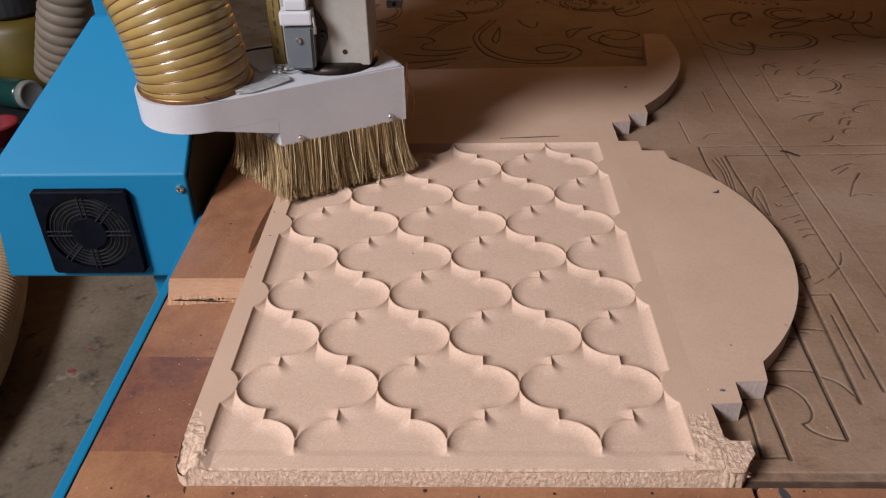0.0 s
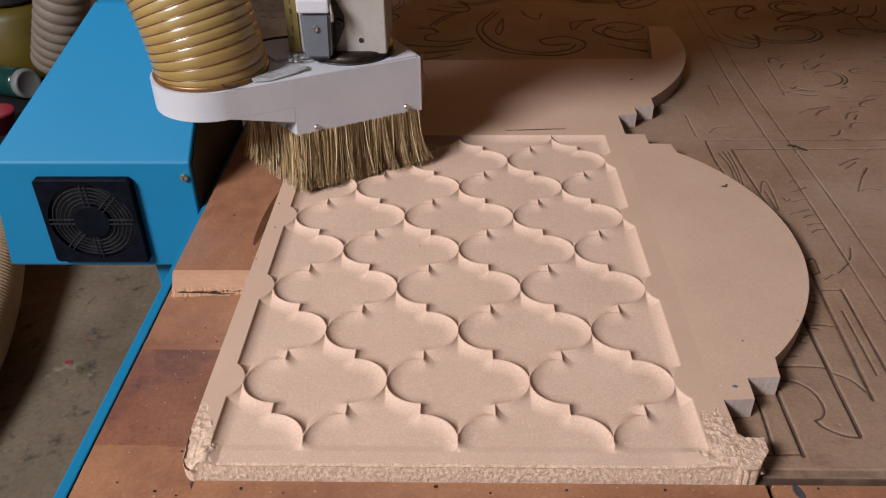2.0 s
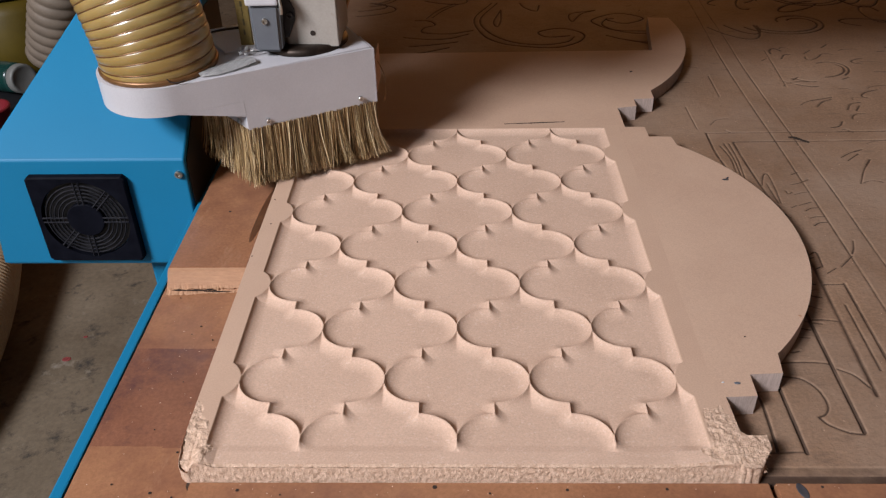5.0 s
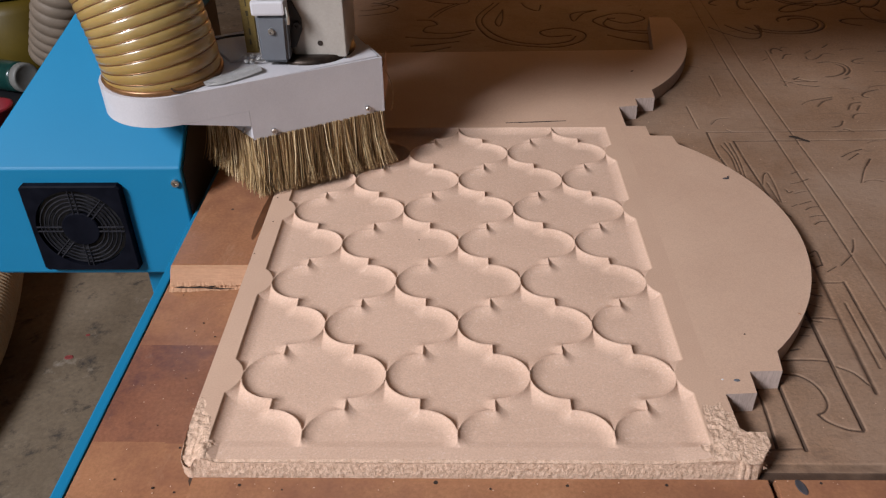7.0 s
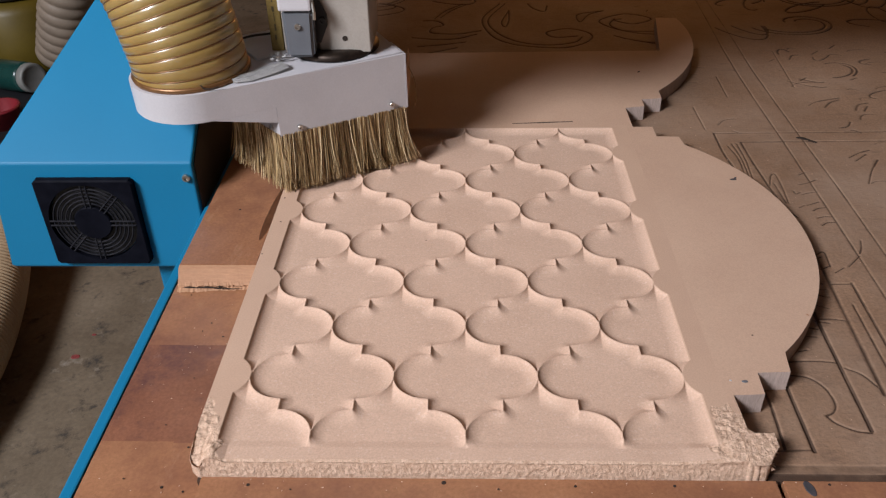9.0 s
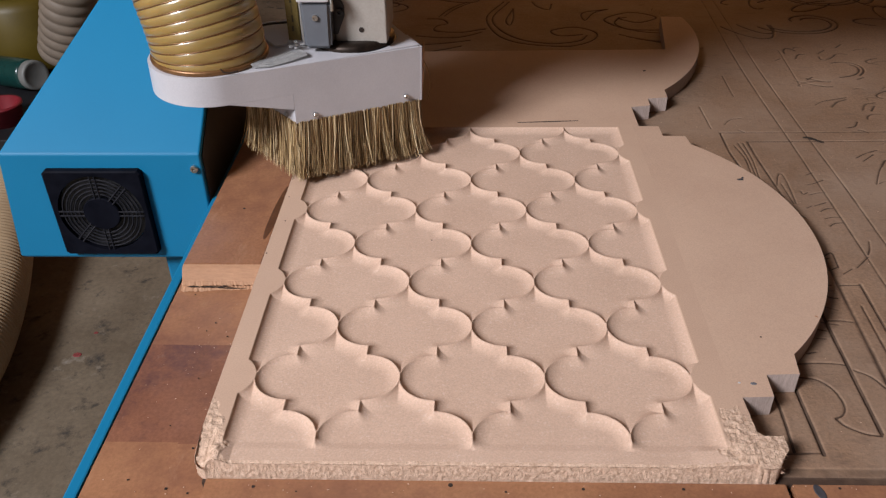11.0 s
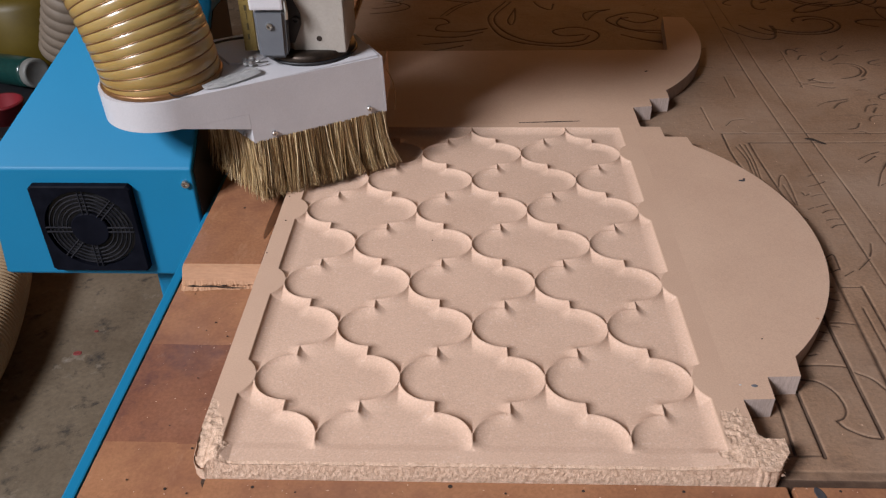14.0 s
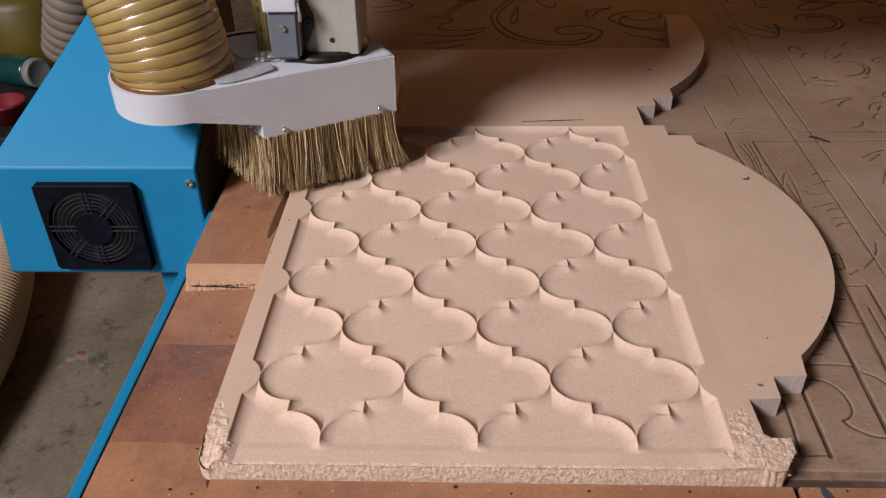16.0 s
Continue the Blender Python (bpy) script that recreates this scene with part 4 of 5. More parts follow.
# ---- gantry side cover with fan ----
def gantry():
    root = thing("gantry", "bright blue powder-coated gantry side with a black cooling fan", "machine gantry", at=(-0.54, 0.6, -0.15))
    o = (0.54, -0.6, 0.15)
    yf = 0.485
    # front, sloping top, sides: one folded sheet cover
    bm = bmesh.new()
    V = lambda x, y, z: bm.verts.new((x, y, z))
    a, b, c, d = V(-0.700, yf, -0.143), V(-0.389, yf, -0.143), V(-0.387, yf, 0.036), V(-0.681, yf, 0.036)
    e, f = V(-0.565, 0.703, 0.201), V(-0.387, 0.703, 0.201)
    g, h = V(-0.640, 0.512, -0.160), V(-0.389, 0.512, -0.160)
    i, j = V(-0.565, 0.78, -0.160), V(-0.387, 0.78, -0.160)
    k, l = V(-0.565, 0.78, 0.201), V(-0.387, 0.78, 0.201)
    for q in ((a, b, c, d), (d, c, f, e), (a, g, h, b), (g, i, j, h), (e, f, l, k), (k, l, j, i), (b, h, j, l, f, c), (a, d, e, k, i, g)):
        bm.faces.new(q)
    bmesh.ops.recalc_face_normals(bm, faces=bm.faces)
    bmesh.ops.bevel(bm, geom=list(bm.edges), offset=0.003, segments=3, affect="EDGES", profile=0.5)
    part("cover", shifted(bm, o), BLUE, root)
    # near-black sheet laid over the blue cover's inner side
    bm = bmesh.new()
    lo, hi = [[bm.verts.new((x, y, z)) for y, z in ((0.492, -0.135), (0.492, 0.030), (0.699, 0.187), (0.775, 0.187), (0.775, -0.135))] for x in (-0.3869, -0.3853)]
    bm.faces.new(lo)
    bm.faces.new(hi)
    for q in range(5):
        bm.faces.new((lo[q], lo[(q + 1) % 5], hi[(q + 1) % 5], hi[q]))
    part("inner_plate", shifted(bm, o), GREY_BROWN, root, "near-black inner plate")
    part("upright", shifted(box((-0.562, 0.708, 0.19), (-0.390, 0.80, 0.354), 0.004), o), BLUE, root)
    part("lower_plate", shifted(box((-0.487, 0.515, -0.48), (-0.386, 0.75, -0.158), 0.004), o), BLUE, root)
    part("beam", shifted(box((-0.600, 0.660, 0.355), (1.75, 0.95, 0.66), 0.006), o), BLUE, root, "blue steel cross beam of the gantry")
    part("upright", shifted(box((1.751, 0.70, -0.45), (1.83, 0.98, 0.66), 0.006), o), BLUE, root)
    bm = bmesh.new()
    screw_head(bm, (-0.398, yf, 0.0135), FACING, 0.0058)
    part("cover_screw", shifted(bm, o), STEEL, root, "steel socket screw")

    # fan guard
    fx, fz, s = -0.5475, -0.0580, 0.0722
    y0, y1 = yf - 0.0115, yf - 0.0003
    fan = part("fan_guard", shifted(ring_plate(fx, fz, s, 0.0640, y0, y1), o), BLACK_WORN, root, "black square plastic fan guard", False)
    m = Matrix.Translation((fx, 0, fz)) @ FACING
    for r in (0.0335, 0.0395, 0.0455, 0.0515, 0.0575):
        tor = lathe([(r + 0.0012 * math.cos(q), -(y0 + 0.0025) + 0.0014 * math.sin(q)) for q in [math.pi * 2 * kk / 8 for kk in range(9)]], m, 64, True)
        part("grille_ring", shifted(tor, o), DUSTY_EDGE, fan, "dusty black grille ring", True)
    for ang in (0, 47, 90, 180, 227, 270):
        bm = bmesh.new()
        for side in (-0.0036, 0.0036):
            p = [Vector((math.cos(radians(ang)) * r - math.sin(radians(ang)) * side, 0, math.sin(radians(ang)) * r + math.cos(radians(ang)) * side)) for r in (0.026, 0.0635)]
            tube([(fx + q.x, y0 + 0.0016, fz + q.z) for q in p], 0.0014, 6, bm)
        part("grille_spoke", shifted(bm, o), DUSTY_EDGE, fan)
    part("hub", shifted(lathe([(0.0275, 0.0), (0.0275, 0.004), (0.026, 0.0055), (0.0002, 0.0055)], Matrix.Translation((fx, y0 + 0.006, fz)) @ FACING, 40), o), BLACK_WORN, fan)
    part("backing", shifted(lathe([(0.0635, 0.0), (0.0635, 0.001), (0.0002, 0.001)], Matrix.Translation((fx, yf - 0.0005, fz)) @ FACING, 32), o), BLACK, fan)
    return root


def ring_plate(cx, cz, half, r, y0, y1):
    """A square plate with rounded corners, a bevelled rim and a round opening, facing -y."""
    bm = bmesh.new()
    n, rc = 96, 0.005
    sq, mid, sq2, ci, ci2 = [], [], [], [], []
    for k in range(n):
        a = 2 * math.pi * (k + 0.5) / n
        c, s = math.cos(a), math.sin(a)
        m = half / max(abs(c), abs(s))
        x, z = m * c, m * s
        if abs(x) > half - rc and abs(z) > half - rc:
            ox, oz = math.copysign(half - rc, x), math.copysign(half - rc, z)
            d = math.hypot(x - ox, z - oz)
            x, z = ox + (x - ox) * rc / d, oz + (z - oz) * rc / d
        inset = (half - 0.0022) / half
        sq.append(bm.verts.new((cx + x * inset, y0, cz + z * inset)))
        mid.append(bm.verts.new((cx + x, y0 + 0.002, cz + z)))
        sq2.append(bm.verts.new((cx + x, y1, cz + z)))
        ci.append(bm.verts.new((cx + r * c, y0 + 0.001, cz + r * s)))
        ci2.append(bm.verts.new((cx + r * c, y1, cz + r * s)))
    for k in range(n):
        j = (k + 1) % n
        for a, b in ((sq, ci), (mid, sq), (sq2, mid), (ci, ci2)):
            bm.faces.new((a[k], a[j], b[j], b[k]))
    return bm


GANTRY = gantry()


# ---- router head ----
U = Vector((0.887, 0.462, 0))       # along the dust shoe's front
W = Vector((-0.462, 0.887, 0))      # towards its back
L2 = Vector((-0.69, 0.724, 0))      # along its left flank
CORNER = Vector((-0.236, 0.472, 0))
HOSE_C = Vector((-0.350, 0.506, 0))


def shoe_outline(r=0.0815):
    """Plan of the dust shoe: a round end for the hose and a square end for the spindle."""
    right = CORNER + U * 0.187
    back_right = right + W * 0.175
    out = [right, back_right]
    a0 = math.atan2(W.y, W.x)
    out.append(back_right - U * 0.19)
    for k in range(61):
        a = a0 + math.pi * k / 60
        out.append(HOSE_C + Vector((math.cos(a), math.sin(a), 0)) * r)
    out.append(CORNER)
    return [(p.x, p.y) for p in out]


def bristles(sides, seed):
    """Many tapered bent hairs between a frame and the work."""
    rng = random.Random(seed)
    verts, faces = [], []
    for p0, p1, out_dir, n in sides:
        for k in range(n):
            t = rng.random()
            base = p0.lerp(p1, t) + out_dir * rng.uniform(-0.016, 0.002)
            base.z = 0.0872
            tuft = noise.noise(Vector((t * 22, seed, 0)))
            lean = out_dir * (rng.uniform(-0.006, 0.010) + 0.010 * tuft) + (p1 - p0).normalized() * (rng.gauss(0, 0.0034) + 0.016 * (t - 0.5) + 0.016 * noise.noise(Vector((t * 15, 5 + seed, 0))) + 0.007 * noise.noise(Vector((t * 47, 9 + seed, 0))) + (0.02 * max(0.0, t - 0.86) if out_dir.y < -0.8 else 0.0))
            length = rng.uniform(0.086, 0.0955) if rng.random() > 0.08 else rng.uniform(0.07, 0.086)
            w = rng.uniform(0.0003, 0.00062)
            side = Vector((-lean.y, lean.x, 0))
            side = (side.normalized() if side.length > 1e-6 else Vector((1, 0, 0))) * w
            fwd = Vector((side.y, -side.x, 0))
            i0 = len(verts)
            for s, taper in ((0, 1), (0.4, 1), (0.75, 0.9), (1.0, 0.5)):
                c = base + lean * (s ** 1.7) + Vector((0, 0, -length * s * (1 - 0.04 * s)))
                c.z = max(c.z, -0.001)
                for q in (side, fwd * 0.8 - side * 0.5, -fwd * 0.8 - side * 0.5):
                    verts.append(c + q * taper)
            for ring in range(3):
                a = i0 + ring * 3
                for q in range(3):
                    r = (q + 1) % 3
                    faces.append((a + q, a + r, a + 3 + r, a + 3 + q))
    me = bpy.data.meshes.new("brush")
    me.from_pydata([tuple(v) for v in verts], [], faces)
    me.materials.append(BRISTLE)
    return me


def amber_hose(root, o):
    """Clear suction hose: bulging film between the turns of a wire helix."""
    path = smooth_path([(HOSE_C.x, HOSE_C.y, 0.160), (-0.353, 0.508, 0.20), (-0.368, 0.518, 0.26), (-0.391, 0.535, 0.32), (-0.42, 0.56, 0.385), (-0.46, 0.60, 0.46), (-0.50, 0.64, 0.54)], 460)
    length = [0.0]
    for a, b in zip(path, path[1:]):
        length.append(length[-1] + (b - a).length)
    pitch, r0 = 0.0116, 0.0738
    sides = 56
    frames = []
    side = Vector((1, 0, 0))
    for i, p in enumerate(path):
        d = (path[min(i + 1, len(path) - 1)] - path[max(i - 1, 0)]).normalized()
        side = (side - d * side.dot(d)).normalized()
        frames.append((p, side.copy(), d.cross(side), length[i]))
    bm = bmesh.new()
    rings = []
    for p, s, u, l in frames:
        ring = []
        for k in range(sides):
            a = 2 * math.pi * k / sides
            ph = (l / pitch - k / sides) % 1.0
            r = r0 + 0.0023 * math.sqrt(max(0, math.sin(math.pi * ph))) - 0.0008
            ring.append(bm.verts.new(p + r * (s * math.cos(a) + u * math.sin(a))))
        rings.append(ring)
    for a, b in zip(rings, rings[1:]):
        for k in range(sides):
            j = (k + 1) % sides
            bm.faces.new((a[k], a[j], b[j], b[k]))
    hose = part("suction_hose", shifted(bm, o), AMBER, root, "amber translucent ribbed suction hose", True)
    pts = []
    turns = length[-1] / pitch
    n = int(turns * 40)
    for q in range(n):
        s_pos = q / 40 * pitch
        i = min(np.searchsorted(length, s_pos), len(frames) - 1)
        p, s, u, l = frames[i]
        i0 = max(i - 1, 0)
        f = 0 if i == i0 else (s_pos - length[i0]) / max(1e-9, length[i] - length[i0])
        p = frames[i0][0].lerp(p, f)
        a = 2 * math.pi * (q / 40)
        pts.append(p + (r0 + 0.0002) * (s * math.cos(a) + u * math.sin(a)))
    part("wire_helix", shifted(tube(pts, 0.0010, 6), o), COPPER, hose, "copper-coloured wire helix", True)
    part("wire_end", shifted(tube([(-0.318, 0.4345, 0.178), (-0.314, 0.4345, 0.173), (-0.305, 0.437, 0.172), (-0.297, 0.44, 0.1735)], 0.0009, 6), o), DARK_HOLE, hose)
    return hose


def clamp_plate(top):
    """A bent sheet lever with a raised hinge end and a dished tip."""
    bm = bmesh.new()
    n = 14
    rows = []
    for side in (-1, -0.55, 0, 0.55, 1):
        row = []
        for k in range(n):
            t = k / (n - 1)
            w = 0.0135 * min(1.0, 0.35 + 2.6 * t) * (1 - 0.35 * max(0.0, t - 0.6))
            c = Vector((-0.286, 0.462, 0)).lerp(Vector((-0.226, 0.508, 0)), t)
            nrm = Vector((-0.687, 0.726, 0))
            z = top + 0.004 + 0.003 * t * t + 0.0018 * math.cos(side * 1.5) - 0.0022 * abs(side) ** 3
            row.append(bm.verts.new(c + nrm * w * side + Vector((0, 0, z))))
        rows.append(row)
    faces = [bm.faces.new((a[i], a[i + 1], b[i + 1], b[i])) for a, b in zip(rows, rows[1:]) for i in range(n - 1)]
    bmesh.ops.solidify(bm, geom=faces, thickness=0.0022)
    return bm


def dust_shoe():
    root = thing("dust_shoe", "white sheet-metal dust shoe with straw bristle skirt and amber hose", "dust shoe", at=(-0.2, 0.55, 0.0))
    o = (0.2, -0.55, 0.0)
    top = 0.168
    plan = shoe_outline()
    shoe = part("housing", shifted(prism(plan, 0.1285, top, 0.0025), o), WHITE, root, "white enamelled sheet-metal dust shoe")
    # deep square box round the spindle, flush with the front
    r = CORNER + U * 0.187
    deep = [CORNER, r, r + W * 0.17, CORNER + L2 * 0.16]
    part("brush_frame", shifted(prism([(p.x, p.y) for p in deep], 0.085, 0.1285), o), WHITE, shoe)
    # folded skirt that deepens the arm towards the square end
    p0, t2 = HOSE_C - W * 0.0815, W * 0.0022
    bm = bmesh.new()
    near_side, far_side = [[bm.verts.new((q + d).to_tuple()) for q in (Vector((p0.x, p0.y, 0.1283)), Vector((CORNER.x, CORNER.y, 0.1283)) - U * 0.0004, Vector((CORNER.x, CORNER.y, 0.106)) - U * 0.0004)] for d in (Vector((0, 0, 0)), t2)]
    bm.faces.new(near_side)
    bm.faces.new(far_side[::-1])
    for q in range(3):
        bm.faces.new((near_side[q], near_side[(q + 1) % 3], far_side[(q + 1) % 3], far_side[q]))
    part("arm_skirt", shifted(bm, o), WHITE, shoe, "white folded sheet skirt")
    part("front_seam", shifted(prism([(p.x, p.y) for p in (CORNER + U * 0.1872 - W * 0.0005, CORNER + U * 0.1895 - W * 0.0005, CORNER + U * 0.1895 + W * 0.05, CORNER + U * 0.1872 + W * 0.05)], 0.085, 0.1655), o), WHITE, shoe)
    face = Matrix((( U.x, 0, -W.x, 0), (U.y, 0, -W.y, 0), (0, 1, 0, 0), (0, 0, 0, 1)))
    face2 = Matrix(((L2.x, 0, -L2.y, 0), (L2.y, 0, L2.x, 0), (0, 1, 0, 0), (0, 0, 0, 1)))
    for p, m in ((CORNER + U * 0.028 + Vector((0, 0, 0.0935)), face), (CORNER + U * 0.164 + Vector((0, 0, 0.0955)), face), (CORNER + L2 * 0.02 + Vector((0, 0, 0.093)), face2)):
        bm = bmesh.new()
        screw_head(bm, p - (W * 0.001 if m is face else U * 0.0005), m, 0.0036)
        part("shoe_screw", shifted(bm, o), STEEL, shoe, "small steel screw")
    # collar under the hose, cable and clamp on the top plate
    part("hose_collar", shifted(lathe([(0.0765, top - 0.001), (0.078, top + 0.004), (0.076, top + 0.007), (0.072, top + 0.007)], Matrix.Translation(HOSE_C), 48), o), COPPER, shoe, "brown hose collar", True)
    bm = tube(smooth_path([(-0.305, 0.60, top + 0.006), (-0.288, 0.606, top + 0.008), (-0.262, 0.612, top + 0.009), (-0.236, 0.62, top + 0.01)], 16), 0.0017, 8)
    part("rim_bead", shifted(bm, o), BLACK, shoe, "black rubber bead", True)
    part("lid", shifted(prism([(-0.315, 0.598), (-0.268, 0.533), (-0.225, 0.556), (-0.232, 0.625), (-0.30, 0.606)], top + 0.0005, top + 0.003, 0.001), o), WHITE, shoe, "thin white cover plate")
    lever = part("clamp_lever", shifted(clamp_plate(top), o), CLAMP, shoe, "bright bent steel clamp")
    bm = bmesh.new()
    for x, y in ((-0.246, 0.531), (-0.238, 0.529), (-0.231, 0.537), (-0.251, 0.546), (-0.242, 0.548)):
        screw_head(bm, (x, y, top + 0.003), Matrix.Identity(4), 0.0034)
    part("clamp_rivet", shifted(bm, o), CLAMP, lever)
    part("clamp_hook", shifted(tube(smooth_path([(-0.243, 0.527, top + 0.008), (-0.236, 0.523, top + 0.009), (-0.226, 0.528, top + 0.006), (-0.217, 0.536, top + 0.004)], 12), 0.0014, 6), o), STEEL, lever)
    # brush
    L = 0.187
    A, B = CORNER, CORNER + U * L
    C, D = B + W * 0.165, A + L2 * 0.128
    brush = new("brush", bristles(((A + U * 0.004, B - U * 0.004, -W, 2300), (A, D, Vector((-L2.y, L2.x, 0)), 1700), (B, C, U, 700), (D, C, W, 250)), 4))
    brush.parent, brush.location = root, o
    tagged(brush, "straw-coloured bristle skirt", kind="stuff")
    part("bristle_strip", shifted(prism([(p.x, p.y) for p in (A + (U + W) * 0.003, B + (W - U) * 0.003, C - (U + W) * 0.003, D + (U - W) * 0.003)], 0.0815, 0.0855), o), BLACK, root, "black bristle clamping strip")
    part("loose_hair", shifted(tube(smooth_path([(B.x + 0.003, B.y + 0.03, 0.135), (B.x + 0.011, B.y + 0.03, 0.115), (B.x + 0.013, B.y + 0.03, 0.09), (B.x + 0.009, B.y + 0.035, 0.07)], 14), 0.0006, 4), o), BRISTLE, root)
    part("side_flap", shifted(box((B.x + 0.0012, B.y + 0.004, 0.098), (B.x + 0.0032, B.y + 0.06, 0.150), 0.0004, None), o), CHIPPED, root, "frayed brown side flap")
    amber_hose(root, o)
    return root


def head():
    root = thing("router_head", "white painted router spindle with grey multipole connector", "router head", at=(-0.2, 0.55, 0.0))
    o = (0.2, -0.55, 0.0)
    top = 0.168
    # spindle
    sc = Vector((-0.168, 0.582, 0))
    part("spindle_nose", shifted(lathe([(0.0615, top + 0.0006), (0.062, top + 0.006), (0.061, top + 0.009), (0.058, top + 0.012), (0.05, top + 0.013)], Matrix.Translation(sc), 56), o), DARK_STEEL, root, "dark oily steel spindle flange", True)
    part("seal_ring", shifted(lathe([(0.063, top + 0.0005), (0.064, top + 0.0015), (0.063, top + 0.003)], Matrix.Translation(sc), 56), o), BLACK, root, "black seal round the flange", True)
    body = part("spindle_housing", shifted(box((-0.232, 0.545, 0.1765), (-0.112, 0.640, 0.349), 0.004), o), SPINDLE_WHITE, root, "white painted spindle housing")
    part("front_plate", shifted(box((-0.183, 0.541, 0.1772), (-0.1135, 0.5455, 0.349), 0.0015), o), SPINDLE_WHITE, body)
    # unseen block above the spindle, sized to throw shade on the panel's back
    part("motor_shade_block", shifted(box((-0.262, 0.475, 0.350), (0.020, 0.640, 0.80), 0.004), o), SPINDLE_WHITE, root, "unseen white motor block sized to shade the panel")
    part("bolt_hole", shifted(lathe([(0.0036, 0.0), (0.0036, 0.0006), (0.0002, 0.0006)], Matrix.Translation((-0.1475, 0.5409, 0.1965)) @ FACING, 16), o), DARK_HOLE, body)
    part("tape_strip", shifted(box((-0.252, 0.556, 0.174), (-0.235, 0.572, 0.349), 0.001), o), YELLOW_TAPE, root, "yellow printed tape strip on a narrow bar")
    for k in range(11):
        part("ink_bar", shifted(box((-0.2455 + 0.0008 * (k % 3), 0.5554, 0.190 + 0.013 * k), (-0.2432 + 0.0008 * (k % 2), 0.5565, 0.197 + 0.013 * k + 0.002 * (k % 3))), o), TAPE_INK, root)
    # multipole connector on its hexagonal flange
    hexa = [(-0.2375, 0.245), (-0.226, 0.262), (-0.190, 0.262), (-0.1795, 0.238), (-0.1795, 0.224), (-0.190, 0.200), (-0.226, 0.200), (-0.2375, 0.222)]
    bm = bmesh.new()
    f0 = [bm.verts.new((x, 0.5375, z)) for x, z in [(hx + 0.006, hz) for hx, hz in hexa]]
    f1 = [bm.verts.new((x, 0.5445, z)) for x, z in [(hx + 0.006, hz) for hx, hz in hexa]]
    bm.faces.new(f0)
    bm.faces.new(f1[::-1])
    for k in range(len(hexa)):
        j = (k + 1) % len(hexa)
        bm.faces.new((f0[k], f1[k], f1[j], f0[j]))
    conn = part("connector_flange", shifted(bm, o), BLACK, root, "black connector flange")
    part("hood", shifted(taper_box((-0.2285, 0.513, 0.188), (-0.188, 0.5375, 0.251), 0.90, 0.004), o), GREY, conn, "grey heavy-duty connector hood")
    part("hood_top", shifted(box((-0.2315, 0.510, 0.2515), (-0.1885, 0.5375, 0.270), 0.003), o), WHITE, conn, "white connector base")
    part("hood_cap", shifted(box((-0.2245, 0.514, 0.2705), (-0.1945, 0.5375, 0.285), 0.003), o), WHITE, conn)
    part("cable_gland", shifted(box((-0.2295, 0.516, 0.2855), (-0.1925, 0.5375, 0.32), 0.004), o), GREY, conn)
    bm = bmesh.new()
    screw_head(bm, (-0.2085, 0.5131, 0.231), FACING, 0.0042)
    part("hood_screw", shifted(bm, o), STEEL, conn)
    part("latch", shifted(tube([(-0.1865, 0.515, 0.262), (-0.185, 0.512, 0.250), (-0.1855, 0.512, 0.240)], 0.0022, 6), o), STEEL, conn)
    bm = bmesh.new()
    screw_head(bm, (-0.1795, 0.5375, 0.231), FACING, 0.0048)
    part("flange_screw", shifted(bm, o), BLACK, conn)
    # right-hand bracket of the carriage
    part("carriage", shifted(box((-0.27, 0.6405, 0.31), (-0.06, 0.6585, 0.62), 0.002), o), WHITE, root)
    br = part("bracket", shifted(box((-0.112, 0.62, 0.243), (-0.066, 0.655, 0.262), 0.002), o), WHITE, root)
    part("sensor", shifted(box((-0.094, 0.622, 0.232), (-0.072, 0.655, 0.2428), 0.001), o), GREY, br, "grey sensor block")
    part("sensor_hole", shifted(lathe([(0.0032, 0), (0.0032, 0.0006), (0.0002, 0.0006)], Matrix.Translation((-0.083, 0.6219, 0.2375)) @ FACING, 14), o), DARK_HOLE, br)
    conn.location = (0.0045, 0, -0.008)
    return root


def taper_box(lo, hi, k, bevel):
    bm = box(lo, hi)
    cx = (lo[0] + hi[0]) / 2
    for v in bm.verts:
        if v.co.z < (lo[2] + hi[2]) / 2:
            v.co.x = cx + (v.co.x - cx) * k
    bmesh.ops.bevel(bm, geom=list(bm.edges), offset=bevel, segments=3, affect="EDGES")
    return bm


SHOE = dust_shoe()
HEAD = head()


# ---- clutter beside the machine ----
def duct(name, label, points, r, pitch, material, n=400):
    path = smooth_path(points, n)
    l = 0.0
    rad = []
    for k, p in enumerate(path):
        l += (p - path[k - 1]).length if k else 0
        rad.append(r + r * 0.07 * abs(math.sin(math.pi * l / pitch)))
    root = thing(name, label, "duct hose", at=tuple(path[0]))
    part("corrugated_wall", shifted(tube(path, rad, 36), tuple(-c for c in path[0])), material, root, "", True)
    return root


duct("floor_duct", "beige corrugated extraction duct lying along the floor", [(-1.67, 2.3, -0.62), (-1.46, 1.65, -0.72), (-1.315, 1.20, -0.79), (-1.255, 0.85, -0.80), (-1.28, 0.40, -0.80), (-1.38, 0.0, -0.80)], 0.088, 0.013, DUCT, 1100)
duct("extractor_duct", "pale corrugated extraction duct behind the machine", [(-1.10, 1.93, 0.40), (-1.16, 1.95, 0.15), (-1.21, 1.98, -0.08), (-1.27, 2.0, -0.24), (-1.34, 2.04, -0.40)], 0.078, 0.034, DUCT_PALE, 300)


